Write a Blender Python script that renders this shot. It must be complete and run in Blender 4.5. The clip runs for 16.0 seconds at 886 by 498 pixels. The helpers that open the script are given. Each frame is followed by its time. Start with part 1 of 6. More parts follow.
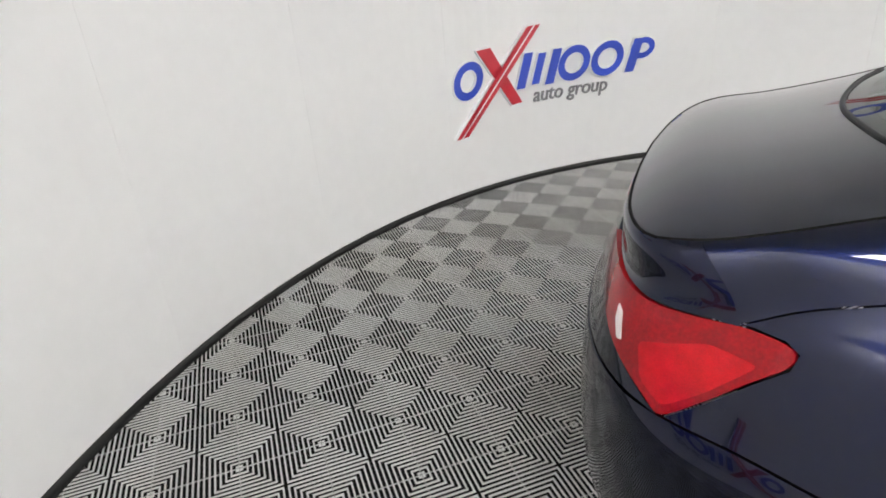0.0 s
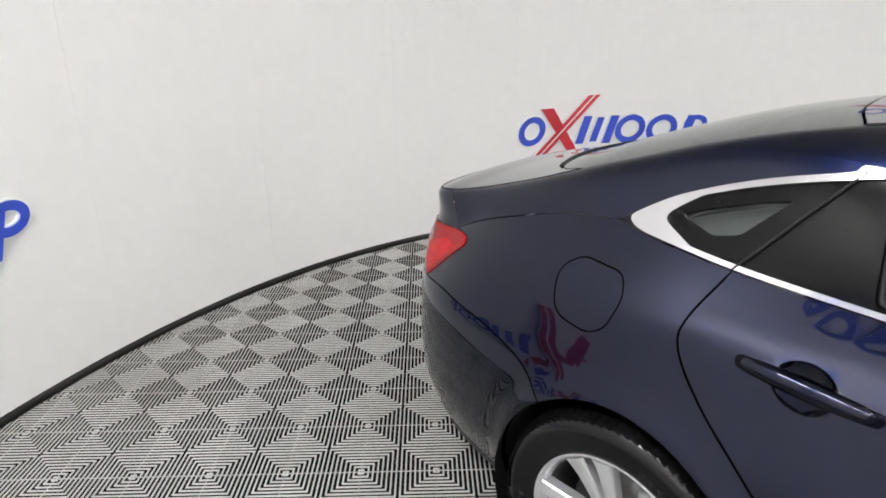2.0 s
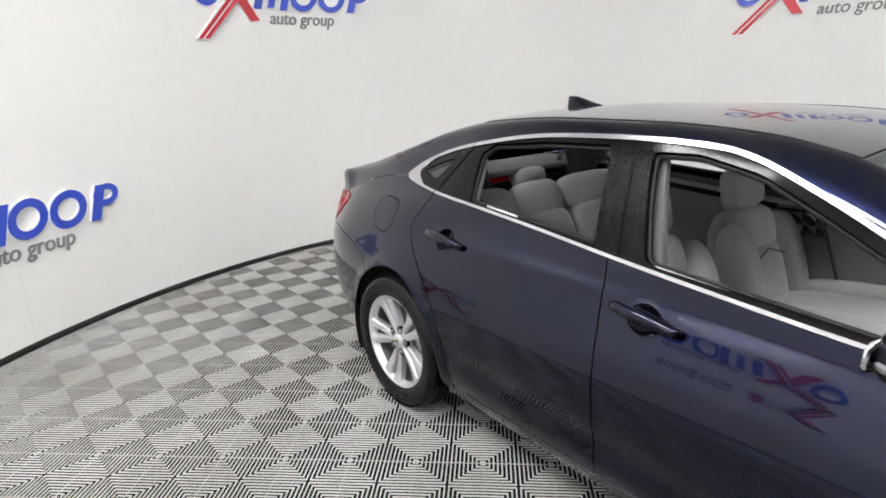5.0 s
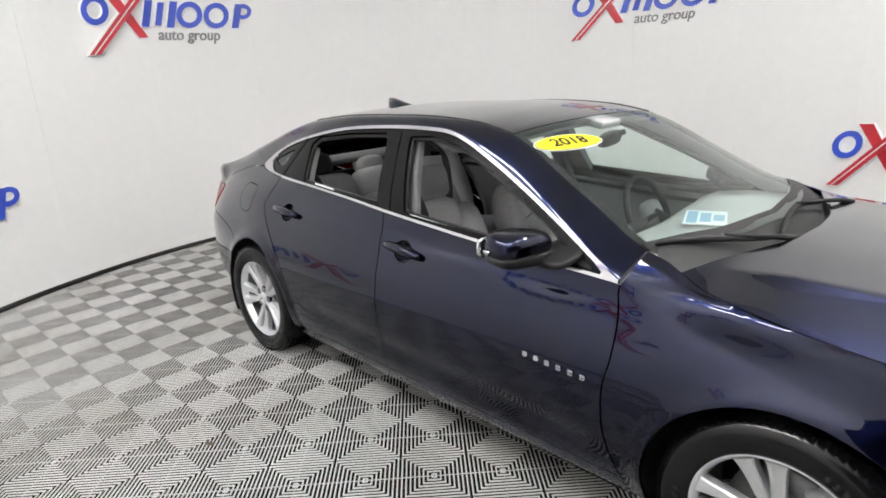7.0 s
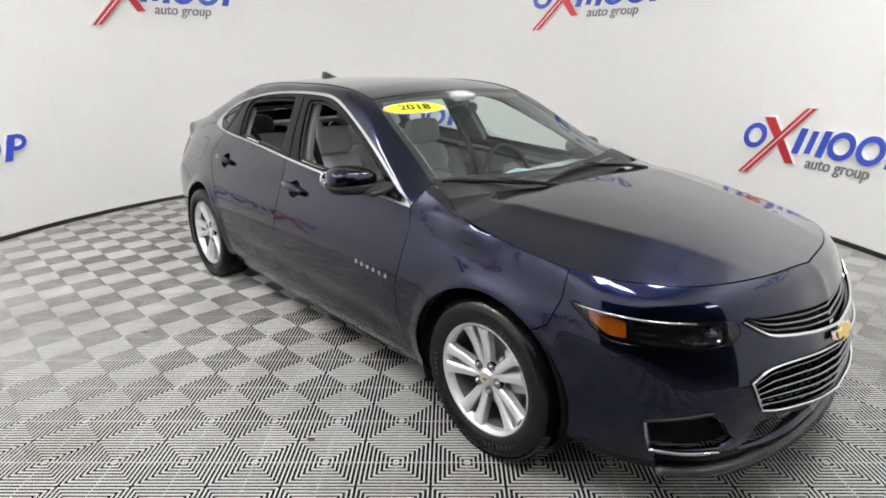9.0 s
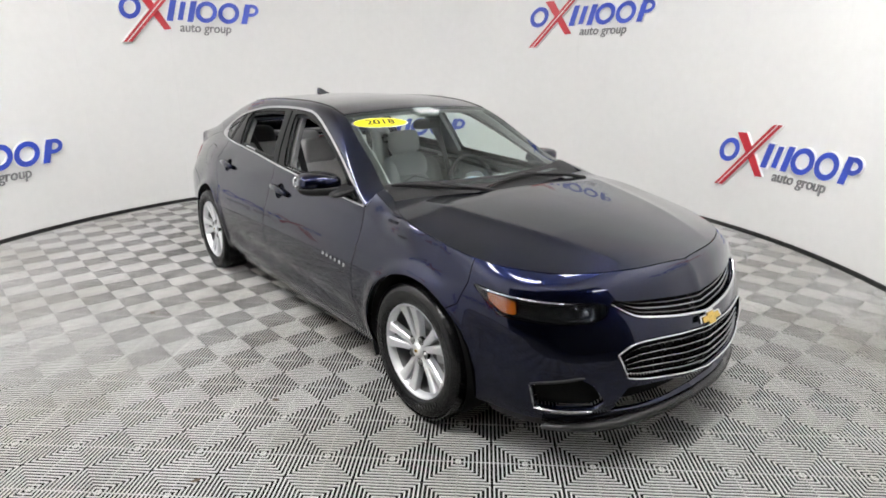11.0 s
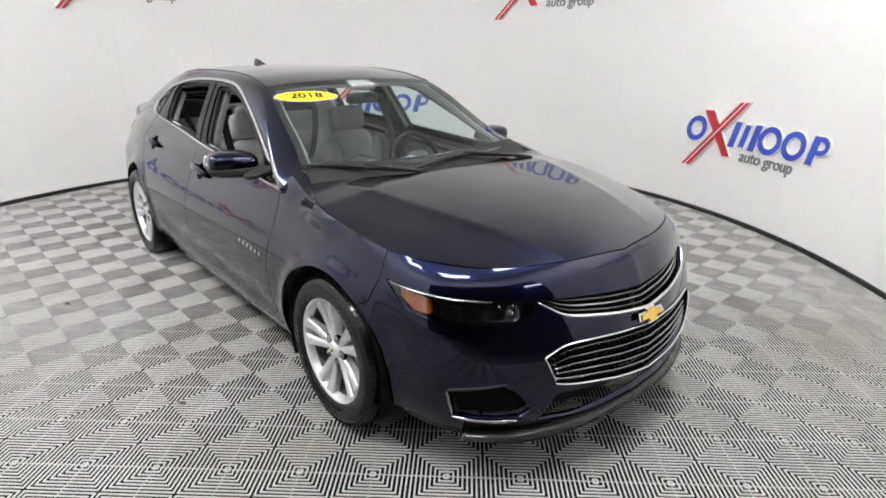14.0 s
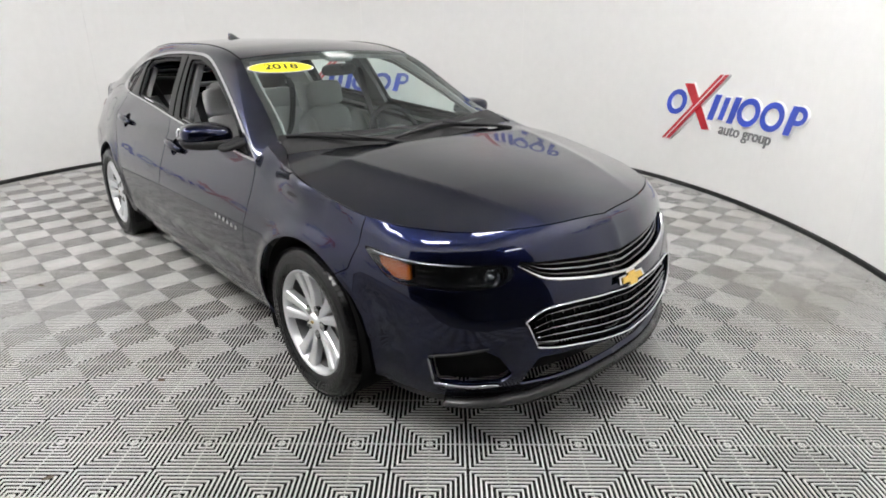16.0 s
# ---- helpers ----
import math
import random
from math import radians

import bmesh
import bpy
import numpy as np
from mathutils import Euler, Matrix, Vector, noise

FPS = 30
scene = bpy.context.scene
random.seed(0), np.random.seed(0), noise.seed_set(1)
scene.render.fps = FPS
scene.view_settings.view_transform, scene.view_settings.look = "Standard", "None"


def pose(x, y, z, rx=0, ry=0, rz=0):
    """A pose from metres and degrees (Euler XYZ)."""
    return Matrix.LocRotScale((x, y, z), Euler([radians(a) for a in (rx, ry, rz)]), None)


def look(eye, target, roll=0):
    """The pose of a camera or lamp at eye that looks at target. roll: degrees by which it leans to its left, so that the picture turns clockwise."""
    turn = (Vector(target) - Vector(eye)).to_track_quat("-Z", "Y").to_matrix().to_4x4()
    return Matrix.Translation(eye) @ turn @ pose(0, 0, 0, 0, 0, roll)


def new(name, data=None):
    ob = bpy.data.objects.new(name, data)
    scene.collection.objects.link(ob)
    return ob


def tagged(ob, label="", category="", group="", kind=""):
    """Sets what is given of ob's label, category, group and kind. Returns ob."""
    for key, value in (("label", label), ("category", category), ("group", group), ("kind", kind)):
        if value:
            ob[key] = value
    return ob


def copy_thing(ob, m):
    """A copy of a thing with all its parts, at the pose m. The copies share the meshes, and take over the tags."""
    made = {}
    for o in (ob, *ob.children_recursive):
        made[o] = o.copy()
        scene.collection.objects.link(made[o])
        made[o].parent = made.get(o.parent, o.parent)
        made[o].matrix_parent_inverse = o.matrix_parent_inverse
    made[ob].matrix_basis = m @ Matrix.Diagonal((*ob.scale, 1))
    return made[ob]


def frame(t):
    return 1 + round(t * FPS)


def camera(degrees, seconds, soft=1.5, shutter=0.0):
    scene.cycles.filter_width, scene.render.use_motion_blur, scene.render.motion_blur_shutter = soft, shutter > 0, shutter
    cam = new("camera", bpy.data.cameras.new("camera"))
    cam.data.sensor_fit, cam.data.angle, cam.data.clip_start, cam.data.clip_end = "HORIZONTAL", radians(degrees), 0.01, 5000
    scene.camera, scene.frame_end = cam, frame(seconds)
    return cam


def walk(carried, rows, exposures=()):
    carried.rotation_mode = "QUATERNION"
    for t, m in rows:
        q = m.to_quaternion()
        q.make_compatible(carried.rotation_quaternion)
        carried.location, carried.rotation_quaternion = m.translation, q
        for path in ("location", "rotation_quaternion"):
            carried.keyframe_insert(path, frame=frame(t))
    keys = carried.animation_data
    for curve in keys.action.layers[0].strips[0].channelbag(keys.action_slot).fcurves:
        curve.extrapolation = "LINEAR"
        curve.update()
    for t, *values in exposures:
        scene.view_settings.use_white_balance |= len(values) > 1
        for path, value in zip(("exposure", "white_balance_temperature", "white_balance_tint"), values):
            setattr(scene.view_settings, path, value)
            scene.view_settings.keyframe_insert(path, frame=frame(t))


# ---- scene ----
import collections
cam = camera(73.6, 16.0, 1.75)
PATH = [
    (0, (-2.181, -1.548, 1.483), (-3.088, 0.015, 0.629), -4.9),
    (0.5, (-1.847, -1.622, 1.472), (-2.913, -0.118, 0.697), -3.4),
    (1, (-1.515, -1.744, 1.502), (-2.721, -0.326, 0.77), -2.1),
    (1.5, (-1.177, -1.887, 1.488), (-2.47, -0.532, 0.789), -1.0),
    (2, (-0.856, -1.975, 1.527), (-2.219, -0.672, 0.862), -0.3),
    (2.5, (-0.602, -1.982, 1.527), (-2.023, -0.735, 0.875), 0.9),
    (3, (-0.335, -2.031, 1.552), (-1.81, -0.845, 0.903), -1.0),
    (3.5, (-0.039, -2.205, 1.564), (-1.536, -1.025, 0.959), -2.3),
    (4, (0.243, -2.247, 1.566), (-1.26, -1.066, 0.977), -2.0),
    (4.2, (0.368, -2.202, 1.559), (-1.16, -1.048, 0.981), -2.4),
    (6.3, (1.455, -2.409, 1.568), (-0.035, -1.186, 1.034), -0.0),
    (6.5, (1.559, -2.392, 1.559), (0.092, -1.14, 1.03), -0.7),
    (7, (1.769, -2.383, 1.571), (0.383, -1.056, 1.005), -3.1),
    (7.5, (2.043, -2.458, 1.553), (0.723, -1.077, 0.962), -2.2),
    (8, (2.355, -2.475, 1.549), (1.046, -1.096, 0.927), 0.2),
    (8.5, (2.637, -2.351, 1.524), (1.246, -1.053, 0.908), -0.0),
    (8.7, (2.725, -2.334, 1.52), (1.312, -1.059, 0.904), -0.5),
    (10.8, (3.417, -2.369, 1.599), (1.922, -1.174, 1.018), 0.7),
    (11, (3.457, -2.323, 1.598), (1.959, -1.134, 1.014), -0.1),
    (11.5, (3.487, -2.253, 1.593), (1.982, -1.082, 0.99), -0.8),
    (12, (3.405, -2.151, 1.582), (1.934, -0.962, 0.932), 0.6),
    (12.5, (3.369, -2.068, 1.578), (1.924, -0.874, 0.88), 1.3),
    (13, (3.403, -1.994, 1.589), (1.946, -0.813, 0.894), 1.1),
    (13.5, (3.406, -1.953, 1.585), (1.944, -0.767, 0.911), 0.3),
    (14, (3.412, -1.941, 1.56), (1.967, -0.722, 0.906), 0.4),
    (14.5, (3.426, -1.94, 1.528), (1.996, -0.7, 0.882), 0.9),
    (15, (3.439, -1.933, 1.504), (2.009, -0.683, 0.878), 0.7),
    (15.5, (3.427, -1.924, 1.488), (1.995, -0.692, 0.832), -0.1),
    (16, (3.425, -1.926, 1.486), (2.027, -0.679, 0.785), -0.1),
]
walk(cam, [(t, look(eye, target, roll)) for t, eye, target, roll in PATH])

# ---------------------------------------------------------------- light
world = bpy.data.worlds.new("world")
scene.world = world
world.use_nodes = True
world.node_tree.nodes["Background"].inputs[0].default_value = (0.9, 0.95, 1.0, 1)
world.node_tree.nodes["Background"].inputs[1].default_value = 0.02


# ---------------------------------------------------------------- materials
def material(name, color, rough=0.5, metal=0.0, coat=0.0, noise_scale=0.0, vary=0.0, bump=0.0, bump_scale=200.0,
             emit=0.0, trans=0.0, rough_vary=0.0, ior=1.5, sheen=0.0, object_vary=0.0, spec=0.5):
    """A node material with two scales of colour variation, roughness variation and fine relief."""
    m = bpy.data.materials.new(name)
    m.use_nodes = True
    nt = m.node_tree
    n, l = nt.nodes, nt.links
    b = n["Principled BSDF"]
    b.inputs["Base Color"].default_value = (*color, 1)
    b.inputs["Roughness"].default_value = rough
    b.inputs["Metallic"].default_value = metal
    b.inputs["Coat Weight"].default_value = coat
    b.inputs["Coat Roughness"].default_value = 0.02
    b.inputs["Transmission Weight"].default_value = trans
    b.inputs["IOR"].default_value = ior
    b.inputs["Sheen Weight"].default_value = sheen
    b.inputs["Specular IOR Level"].default_value = spec
    if emit:
        b.inputs["Emission Color"].default_value = (*color, 1)
        b.inputs["Emission Strength"].default_value = emit
    tc = n.new("ShaderNodeTexCoord")
    if noise_scale:
        big = n.new("ShaderNodeTexNoise")
        big.inputs["Scale"].default_value = noise_scale
        big.inputs["Detail"].default_value = 5
        fine = n.new("ShaderNodeTexNoise")
        fine.inputs["Scale"].default_value = noise_scale * 14
        fine.inputs["Detail"].default_value = 3
        l.new(tc.outputs["Object"], big.inputs["Vector"])
        l.new(tc.outputs["Object"], fine.inputs["Vector"])
        add = n.new("ShaderNodeMath")
        add.operation = "ADD"
        l.new(big.outputs["Fac"], add.inputs[0])
        l.new(fine.outputs["Fac"], add.inputs[1])
        half = n.new("ShaderNodeMapRange")
        half.inputs["From Min"].default_value, half.inputs["From Max"].default_value = 0.6, 1.4
        half.inputs["To Min"].default_value, half.inputs["To Max"].default_value = 1 - vary, 1 + vary
        l.new(add.outputs[0], half.inputs["Value"])
        last = half.outputs["Result"]
        if object_vary:
            info = n.new("ShaderNodeObjectInfo")
            r = n.new("ShaderNodeMapRange")
            r.inputs["To Min"].default_value, r.inputs["To Max"].default_value = 1 - object_vary, 1 + object_vary
            l.new(info.outputs["Random"], r.inputs["Value"])
            mul = n.new("ShaderNodeMath")
            mul.operation = "MULTIPLY"
            l.new(last, mul.inputs[0])
            l.new(r.outputs["Result"], mul.inputs[1])
            last = mul.outputs[0]
        mix = n.new("ShaderNodeVectorMath")
        mix.operation = "SCALE"
        mix.inputs[0].default_value = color
        l.new(last, mix.inputs["Scale"])
        l.new(mix.outputs["Vector"], b.inputs["Base Color"])
        if rough_vary:
            rr = n.new("ShaderNodeMapRange")
            rr.inputs["From Min"].default_value, rr.inputs["From Max"].default_value = 0.3, 0.7
            rr.inputs["To Min"].default_value, rr.inputs["To Max"].default_value = rough - rough_vary, rough + rough_vary
            l.new(big.outputs["Fac"], rr.inputs["Value"])
            l.new(rr.outputs["Result"], b.inputs["Roughness"])
    if bump:
        bn = n.new("ShaderNodeTexNoise")
        bn.inputs["Scale"].default_value = bump_scale
        bn.inputs["Detail"].default_value = 3
        l.new(tc.outputs["Object"], bn.inputs["Vector"])
        bu = n.new("ShaderNodeBump")
        bu.inputs["Strength"].default_value = bump
        bu.inputs["Distance"].default_value = 0.002
        l.new(bn.outputs["Fac"], bu.inputs["Height"])
        l.new(bu.outputs["Normal"], b.inputs["Normal"])
    return m


PAINT = material("navy_metallic_paint", (0.0037, 0.0057, 0.0240), 0.25, 1.0, 0.9, 900, 0.25, spec=0.0)
PAINT.node_tree.nodes["Principled BSDF"].inputs["Coat IOR"].default_value = 1.42
BLACK_GLOSS = material("gloss_black_trim", (0.006, 0.006, 0.007), 0.12, 0, 0.6, 40, 0.2)
PILLAR = material("gloss_black_pillar", (0.004, 0.004, 0.0045), 0.10, 0, 0, 60, 0.3, spec=0.12)
BLACK = material("black_plastic", (0.012, 0.012, 0.013), 0.5, 0, 0, 60, 0.3, 0.25, 500, spec=0.25)
# underbody black, used too for the shade in gaps and recesses
UNDER = material("underbody_and_recess_shade", (0.006, 0.006, 0.006), 0.8, 0, 0, 20, 0.4, spec=0.08)
CHROME = material("chrome", (0.66, 0.67, 0.69), 0.07, 1.0, 0, 30, 0.04)
SATIN = material("satin_chrome", (0.64, 0.64, 0.66), 0.14, 1.0, 0.0, 30, 0.03)
LIP_PLASTIC = material("black_lip_plastic", (0.02, 0.02, 0.021), 0.25, 0, 0, 60, 0.2, 0.1, 500)
STEEL = material("brake_steel", (0.22, 0.22, 0.22), 0.4, 0.7, 0, 60, 0.2)
DARK_CHROME = material("dark_chrome", (0.38, 0.39, 0.41), 0.12, 1.0, 0, 30, 0.06)
# chrome for the grille bars, with their dark reflections put in its colour
DIMMED_CHROME = material("dimmed_chrome", (0.20, 0.205, 0.215), 0.15, 1.0, 0, 30, 0.08)
ALLOY = material("silver_alloy", (0.68, 0.69, 0.71), 0.32, 0.7, 0.5, 120, 0.05)
# wheel alloy darkened, with the shade inside the rim put in its colour
SHADED_ALLOY = material("shaded_barrel_alloy", (0.13, 0.13, 0.135), 0.5, 0.5, 0, 60, 0.2)
RUBBER = material("tyre_rubber", (0.0035, 0.0035, 0.004), 0.2, 0, 0, 40, 0.3, 0.0, 300, rough_vary=0.06, spec=0.32)
RED = material("red_lamp_lens", (0.21, 0.0012, 0.004), 0.06, 0, 0.0, 12, 0.4, spec=0.3)
RED_DEEP = material("deep_red_lamp", (0.36, 0.002, 0.006), 0.12, 0, 0.0, 30, 0.35, spec=0.3)
CLEAR_LENS = material("pale_lamp_plastic", (0.62, 0.52, 0.52), 0.1, 0, 0.3, 60, 0.1)
AMBER = material("amber_lens", (0.22, 0.048, 0.003), 0.15, 0, 0.2, 60, 0.25)
GREY_CLOTH = material("grey_cloth", (0.38, 0.38, 0.385), 0.85, 0, 0, 90, 0.18, 0.5, 900, sheen=0.3)
DARK_CLOTH = material("charcoal_cloth", (0.10, 0.10, 0.105), 0.85, 0, 0, 90, 0.2, 0.5, 900, sheen=0.2)
BLACK_VINYL = material("black_vinyl", (0.012, 0.012, 0.013), 0.4, 0, 0, 90, 0.2, 0.2, 700)
GREY_PLASTIC = material("grey_plastic", (0.40, 0.40, 0.405), 0.6, 0, 0, 70, 0.12, 0.3, 700)
WHITE_WALL = material("white_wall_paint", (0.80, 0.80, 0.798), 0.5, 0, 0, 0.9, 0.025, 0.06, 160, rough_vary=0.1)
TRIM_BLACK = material("black_base_trim", (0.012, 0.012, 0.012), 0.5, 0, 0, 12, 0.3)
TILE = material("grey_floor_tile", (0.50, 0.498, 0.490), 0.5, 0, 0, 3, 0.10, 0.15, 400, rough_vary=0.1, object_vary=0.05, spec=0.25)
# trodden-in brownish dirt over the tiles, in wide soft patches
_n, _l = TILE.node_tree.nodes, TILE.node_tree.links
_geo = _n.new("ShaderNodeNewGeometry")
_dirt = _n.new("ShaderNodeTexNoise")
_dirt.inputs["Scale"].default_value, _dirt.inputs["Detail"].default_value = 0.9, 6
_ramp = _n.new("ShaderNodeMapRange")
_ramp.inputs["From Min"].default_value, _ramp.inputs["From Max"].default_value = 0.44, 0.72
_ramp.inputs["To Max"].default_value = 0.5
_mix = _n.new("ShaderNodeMix")
_mix.data_type = "RGBA"
_b = _n["Principled BSDF"]
_from = _b.inputs["Base Color"].links[0].from_socket
_l.new(_geo.outputs["Position"], _dirt.inputs["Vector"])
_l.new(_dirt.outputs["Fac"], _ramp.inputs["Value"])
_l.new(_ramp.outputs["Result"], _mix.inputs[0])
_l.new(_from, _mix.inputs[6])
_mix.inputs[7].default_value = (0.30, 0.275, 0.225, 1)
_l.new(_mix.outputs[2], _b.inputs["Base Color"])
DIRT = material("dry_dirt", (0.09, 0.07, 0.05), 0.9, 0, 0, 80, 0.3)
# near-black, as the shade down in the gaps between the floor ribs
GAP_SHADE = material("rib_gap_shade", (0.012, 0.0118, 0.0115), 0.8, 0, 0, 6, 0.3, spec=0.0)
BLUE = material("blue_acrylic", (0.035, 0.075, 0.50), 0.3, 0, 0.2, 6, 0.12)
REDSIGN = material("red_acrylic", (0.50, 0.02, 0.035), 0.3, 0, 0.2, 6, 0.12)
GREYSIGN = material("grey_acrylic", (0.2, 0.2, 0.21), 0.4, 0, 0, 6, 0.1)
WHITESIGN = material("white_acrylic", (0.85, 0.85, 0.86), 0.35, 0, 0, 8, 0.03)
YELLOW = material("yellow_sticker", (0.85, 0.75, 0.02), 0.35, 0, 0, 30, 0.05)
INK = material("black_ink", (0.01, 0.01, 0.01), 0.5)
GOLD = material("gold_emblem", (0.75, 0.50, 0.10), 0.25, 0.9, 0.5, 40, 0.15)
# glow of the added lamp that gives the nose its highlight
FLOOD_GLOW = material("added_flood_diffuser", (1.0, 0.985, 0.96), 0.5, emit=28.0)
LAMP_GLOW = material("lamp_diffuser", (1.0, 0.985, 0.96), 0.5, emit=71.0)
HALL_DARK = material("grey_hall_paint", (0.16, 0.16, 0.16), 0.8, 0, 0, 1.2, 0.15)
CEILING = material("grey_ceiling_paint", (0.78, 0.78, 0.78), 0.8, 0, 0, 1.2, 0.08)


def glass_material(name, tint, ior=1.52):
    """Thin car glass: a tinted clear sheet with a mirror-like surface reflection."""
    m = bpy.data.materials.new(name)
    m.use_nodes = True
    n, l = m.node_tree.nodes, m.node_tree.links
    n.remove(n["Principled BSDF"])
    clear = n.new("ShaderNodeBsdfTransparent")
    clear.inputs[0].default_value = (*tint, 1)
    shine = n.new("ShaderNodeBsdfGlossy")
    shine.inputs["Roughness"].default_value = 0.01
    shine.inputs["Color"].default_value = (0.95, 0.97, 0.96, 1)
    mix = n.new("ShaderNodeMixShader")
    fres = n.new("ShaderNodeFresnel")
    fres.inputs["IOR"].default_value = ior
    l.new(fres.outputs[0], mix.inputs[0])
    l.new(clear.outputs[0], mix.inputs[1])
    l.new(shine.outputs[0], mix.inputs[2])
    l.new(mix.outputs[0], n["Material Output"].inputs[0])
    return m


GLASS = glass_material("windshield_glass", (0.70, 0.83, 0.78), 1.82)
PRIVACY = glass_material("tinted_glass", (0.30, 0.33, 0.33))
LENS = glass_material("clear_lens", (0.90, 0.92, 0.92))


# ---------------------------------------------------------------- mesh helpers
def part(name, bm, mat, parent=None, label="", smooth=True, kind=""):
    """Links a bmesh as one mesh object, under a thing or a part if one is given."""
    me = bpy.data.meshes.new(name)
    bmesh.ops.recalc_face_normals(bm, faces=bm.faces) if not bm.loops.layers.float_vector else None
    bm.to_mesh(me)
    bm.free()
    for p in me.polygons:
        p.use_smooth = smooth
    me.materials.append(mat)
    ob = new(name, me)
    if parent:
        ob.parent = parent
    return tagged(ob, label, kind=kind)


def thing(name, label, category, group="", m=None):
    ob = new(name)
    ob.empty_display_size = 0.1
    if m is not None:
        ob.matrix_world = m
    return tagged(ob, label, category, group)


def pchip(pairs):
    """A smooth curve through (x, value) pairs, with x rising."""
    xs = np.array([p[0] for p in pairs], float)
    ys = np.array([p[1] for p in pairs], float)
    h = np.diff(xs)
    d = np.diff(ys) / h
    m = np.zeros(len(xs))
    m[0], m[-1] = d[0], d[-1]
    for i in range(1, len(xs) - 1):
        m[i] = 0 if d[i - 1] * d[i] <= 0 else (h[i - 1] + h[i]) / (h[i - 1] / d[i] + h[i] / d[i - 1])

    K = 6000
    g = np.linspace(xs[0], xs[-1], K + 1)
    i = np.clip(np.searchsorted(xs, g) - 1, 0, len(h) - 1)
    t = (g - xs[i]) / h[i]
    v = (1 + 2 * t) * (1 - t) ** 2 * ys[i] + t * (1 - t) ** 2 * h[i] * m[i] + t * t * (3 - 2 * t) * ys[i + 1] + t * t * (t - 1) * h[i] * m[i + 1]
    tab, x0, k = v.tolist(), float(xs[0]), K / float(xs[-1] - xs[0])

    def f(x):
        q = (x - x0) * k
        if q <= 0:
            return tab[0]
        if q >= K:
            return tab[K]
        j = int(q)
        return tab[j] + (tab[j + 1] - tab[j]) * (q - j)
    return f


def catmull(points, step=0.03, closed=False):
    """Points along a smooth curve through the given ones (2D or 3D)."""
    P = [np.array(p, float) for p in points]
    n = len(P)
    out = []
    for i in range(n if closed else n - 1):
        p1, p2 = P[i], P[(i + 1) % n]
        p0 = P[i - 1] if (i or closed) else 2 * p1 - p2
        p3 = P[(i + 2) % n] if (i + 2 < n or closed) else 2 * p2 - p1
        k = max(1, int(math.ceil(np.linalg.norm(p2 - p1) / step)))
        for j in range(k):
            t = j / k
            out.append(0.5 * (2 * p1 + (p2 - p0) * t + (2 * p0 - 5 * p1 + 4 * p2 - p3) * t * t + (3 * p1 - p0 - 3 * p2 + p3) * t ** 3))
    if not closed:
        out.append(P[-1])
    return out


def line(points, step=0.03):
    """Points along straight runs."""
    out = []
    for a, b in zip(points, points[1:]):
        a, b = np.array(a, float), np.array(b, float)
        k = max(1, int(math.ceil(np.linalg.norm(b - a) / step)))
        out += [a + (b - a) * j / k for j in range(k)]
    return out + [np.array(points[-1], float)]


def loop_of(*runs):
    """Joins runs of points into one closed outline."""
    out = []
    for r in runs:
        for p in r:
            p = np.array(p, float)
            if not out or np.linalg.norm(p - out[-1]) > 1e-4:
                out.append(p)
    if np.linalg.norm(out[0] - out[-1]) < 1e-4:
        out.pop()
    return out


def rounded(points, r, n=5):
    """A closed polygon with its corners rounded."""
    P = [np.array(p, float) for p in points]
    out = []
    for i in range(len(P)):
        a, b, c = P[i - 1], P[i], P[(i + 1) % len(P)]
        da, dc = np.linalg.norm(a - b), np.linalg.norm(c - b)
        k = min(r, da * 0.45, dc * 0.45)
        p, q = b + (a - b) / da * k, b + (c - b) / dc * k
        for j in range(n + 1):
            t = j / n
            out.append((1 - t) ** 2 * p + 2 * t * (1 - t) * b + t * t * q)
    return out


def dense(loop, step):
    """A closed outline with no edge longer than step."""
    out = []
    for i, p in enumerate(loop):
        q = loop[(i + 1) % len(loop)]
        k = max(1, int(math.ceil(np.linalg.norm(np.array(q) - np.array(p)) / step)))
        out += [np.array(p) + (np.array(q) - np.array(p)) * j / k for j in range(k)]
    return out


def in_poly(x, y, loop):
    c = False
    n = len(loop)
    for i in range(n):
        x0, y0 = loop[i]
        x1, y1 = loop[i - 1]
        if (y0 > y) != (y1 > y) and x < (x1 - x0) * (y - y0) / (y1 - y0) + x0:
            c = not c
    return c


def shrink(loop, d):
    """A closed outline moved inwards by d."""
    P = [np.array(p, float) for p in loop]
    n = len(P)
    area = sum(P[i - 1][0] * P[i][1] - P[i][0] * P[i - 1][1] for i in range(n))
    sg = 1 if area > 0 else -1
    out = []
    for i in range(n):
        t = P[(i + 1) % n] - P[i - 1]
        t = t / (np.linalg.norm(t) + 1e-9)
        out.append(P[i] + sg * d * np.array((-t[1], t[0])))
    return out


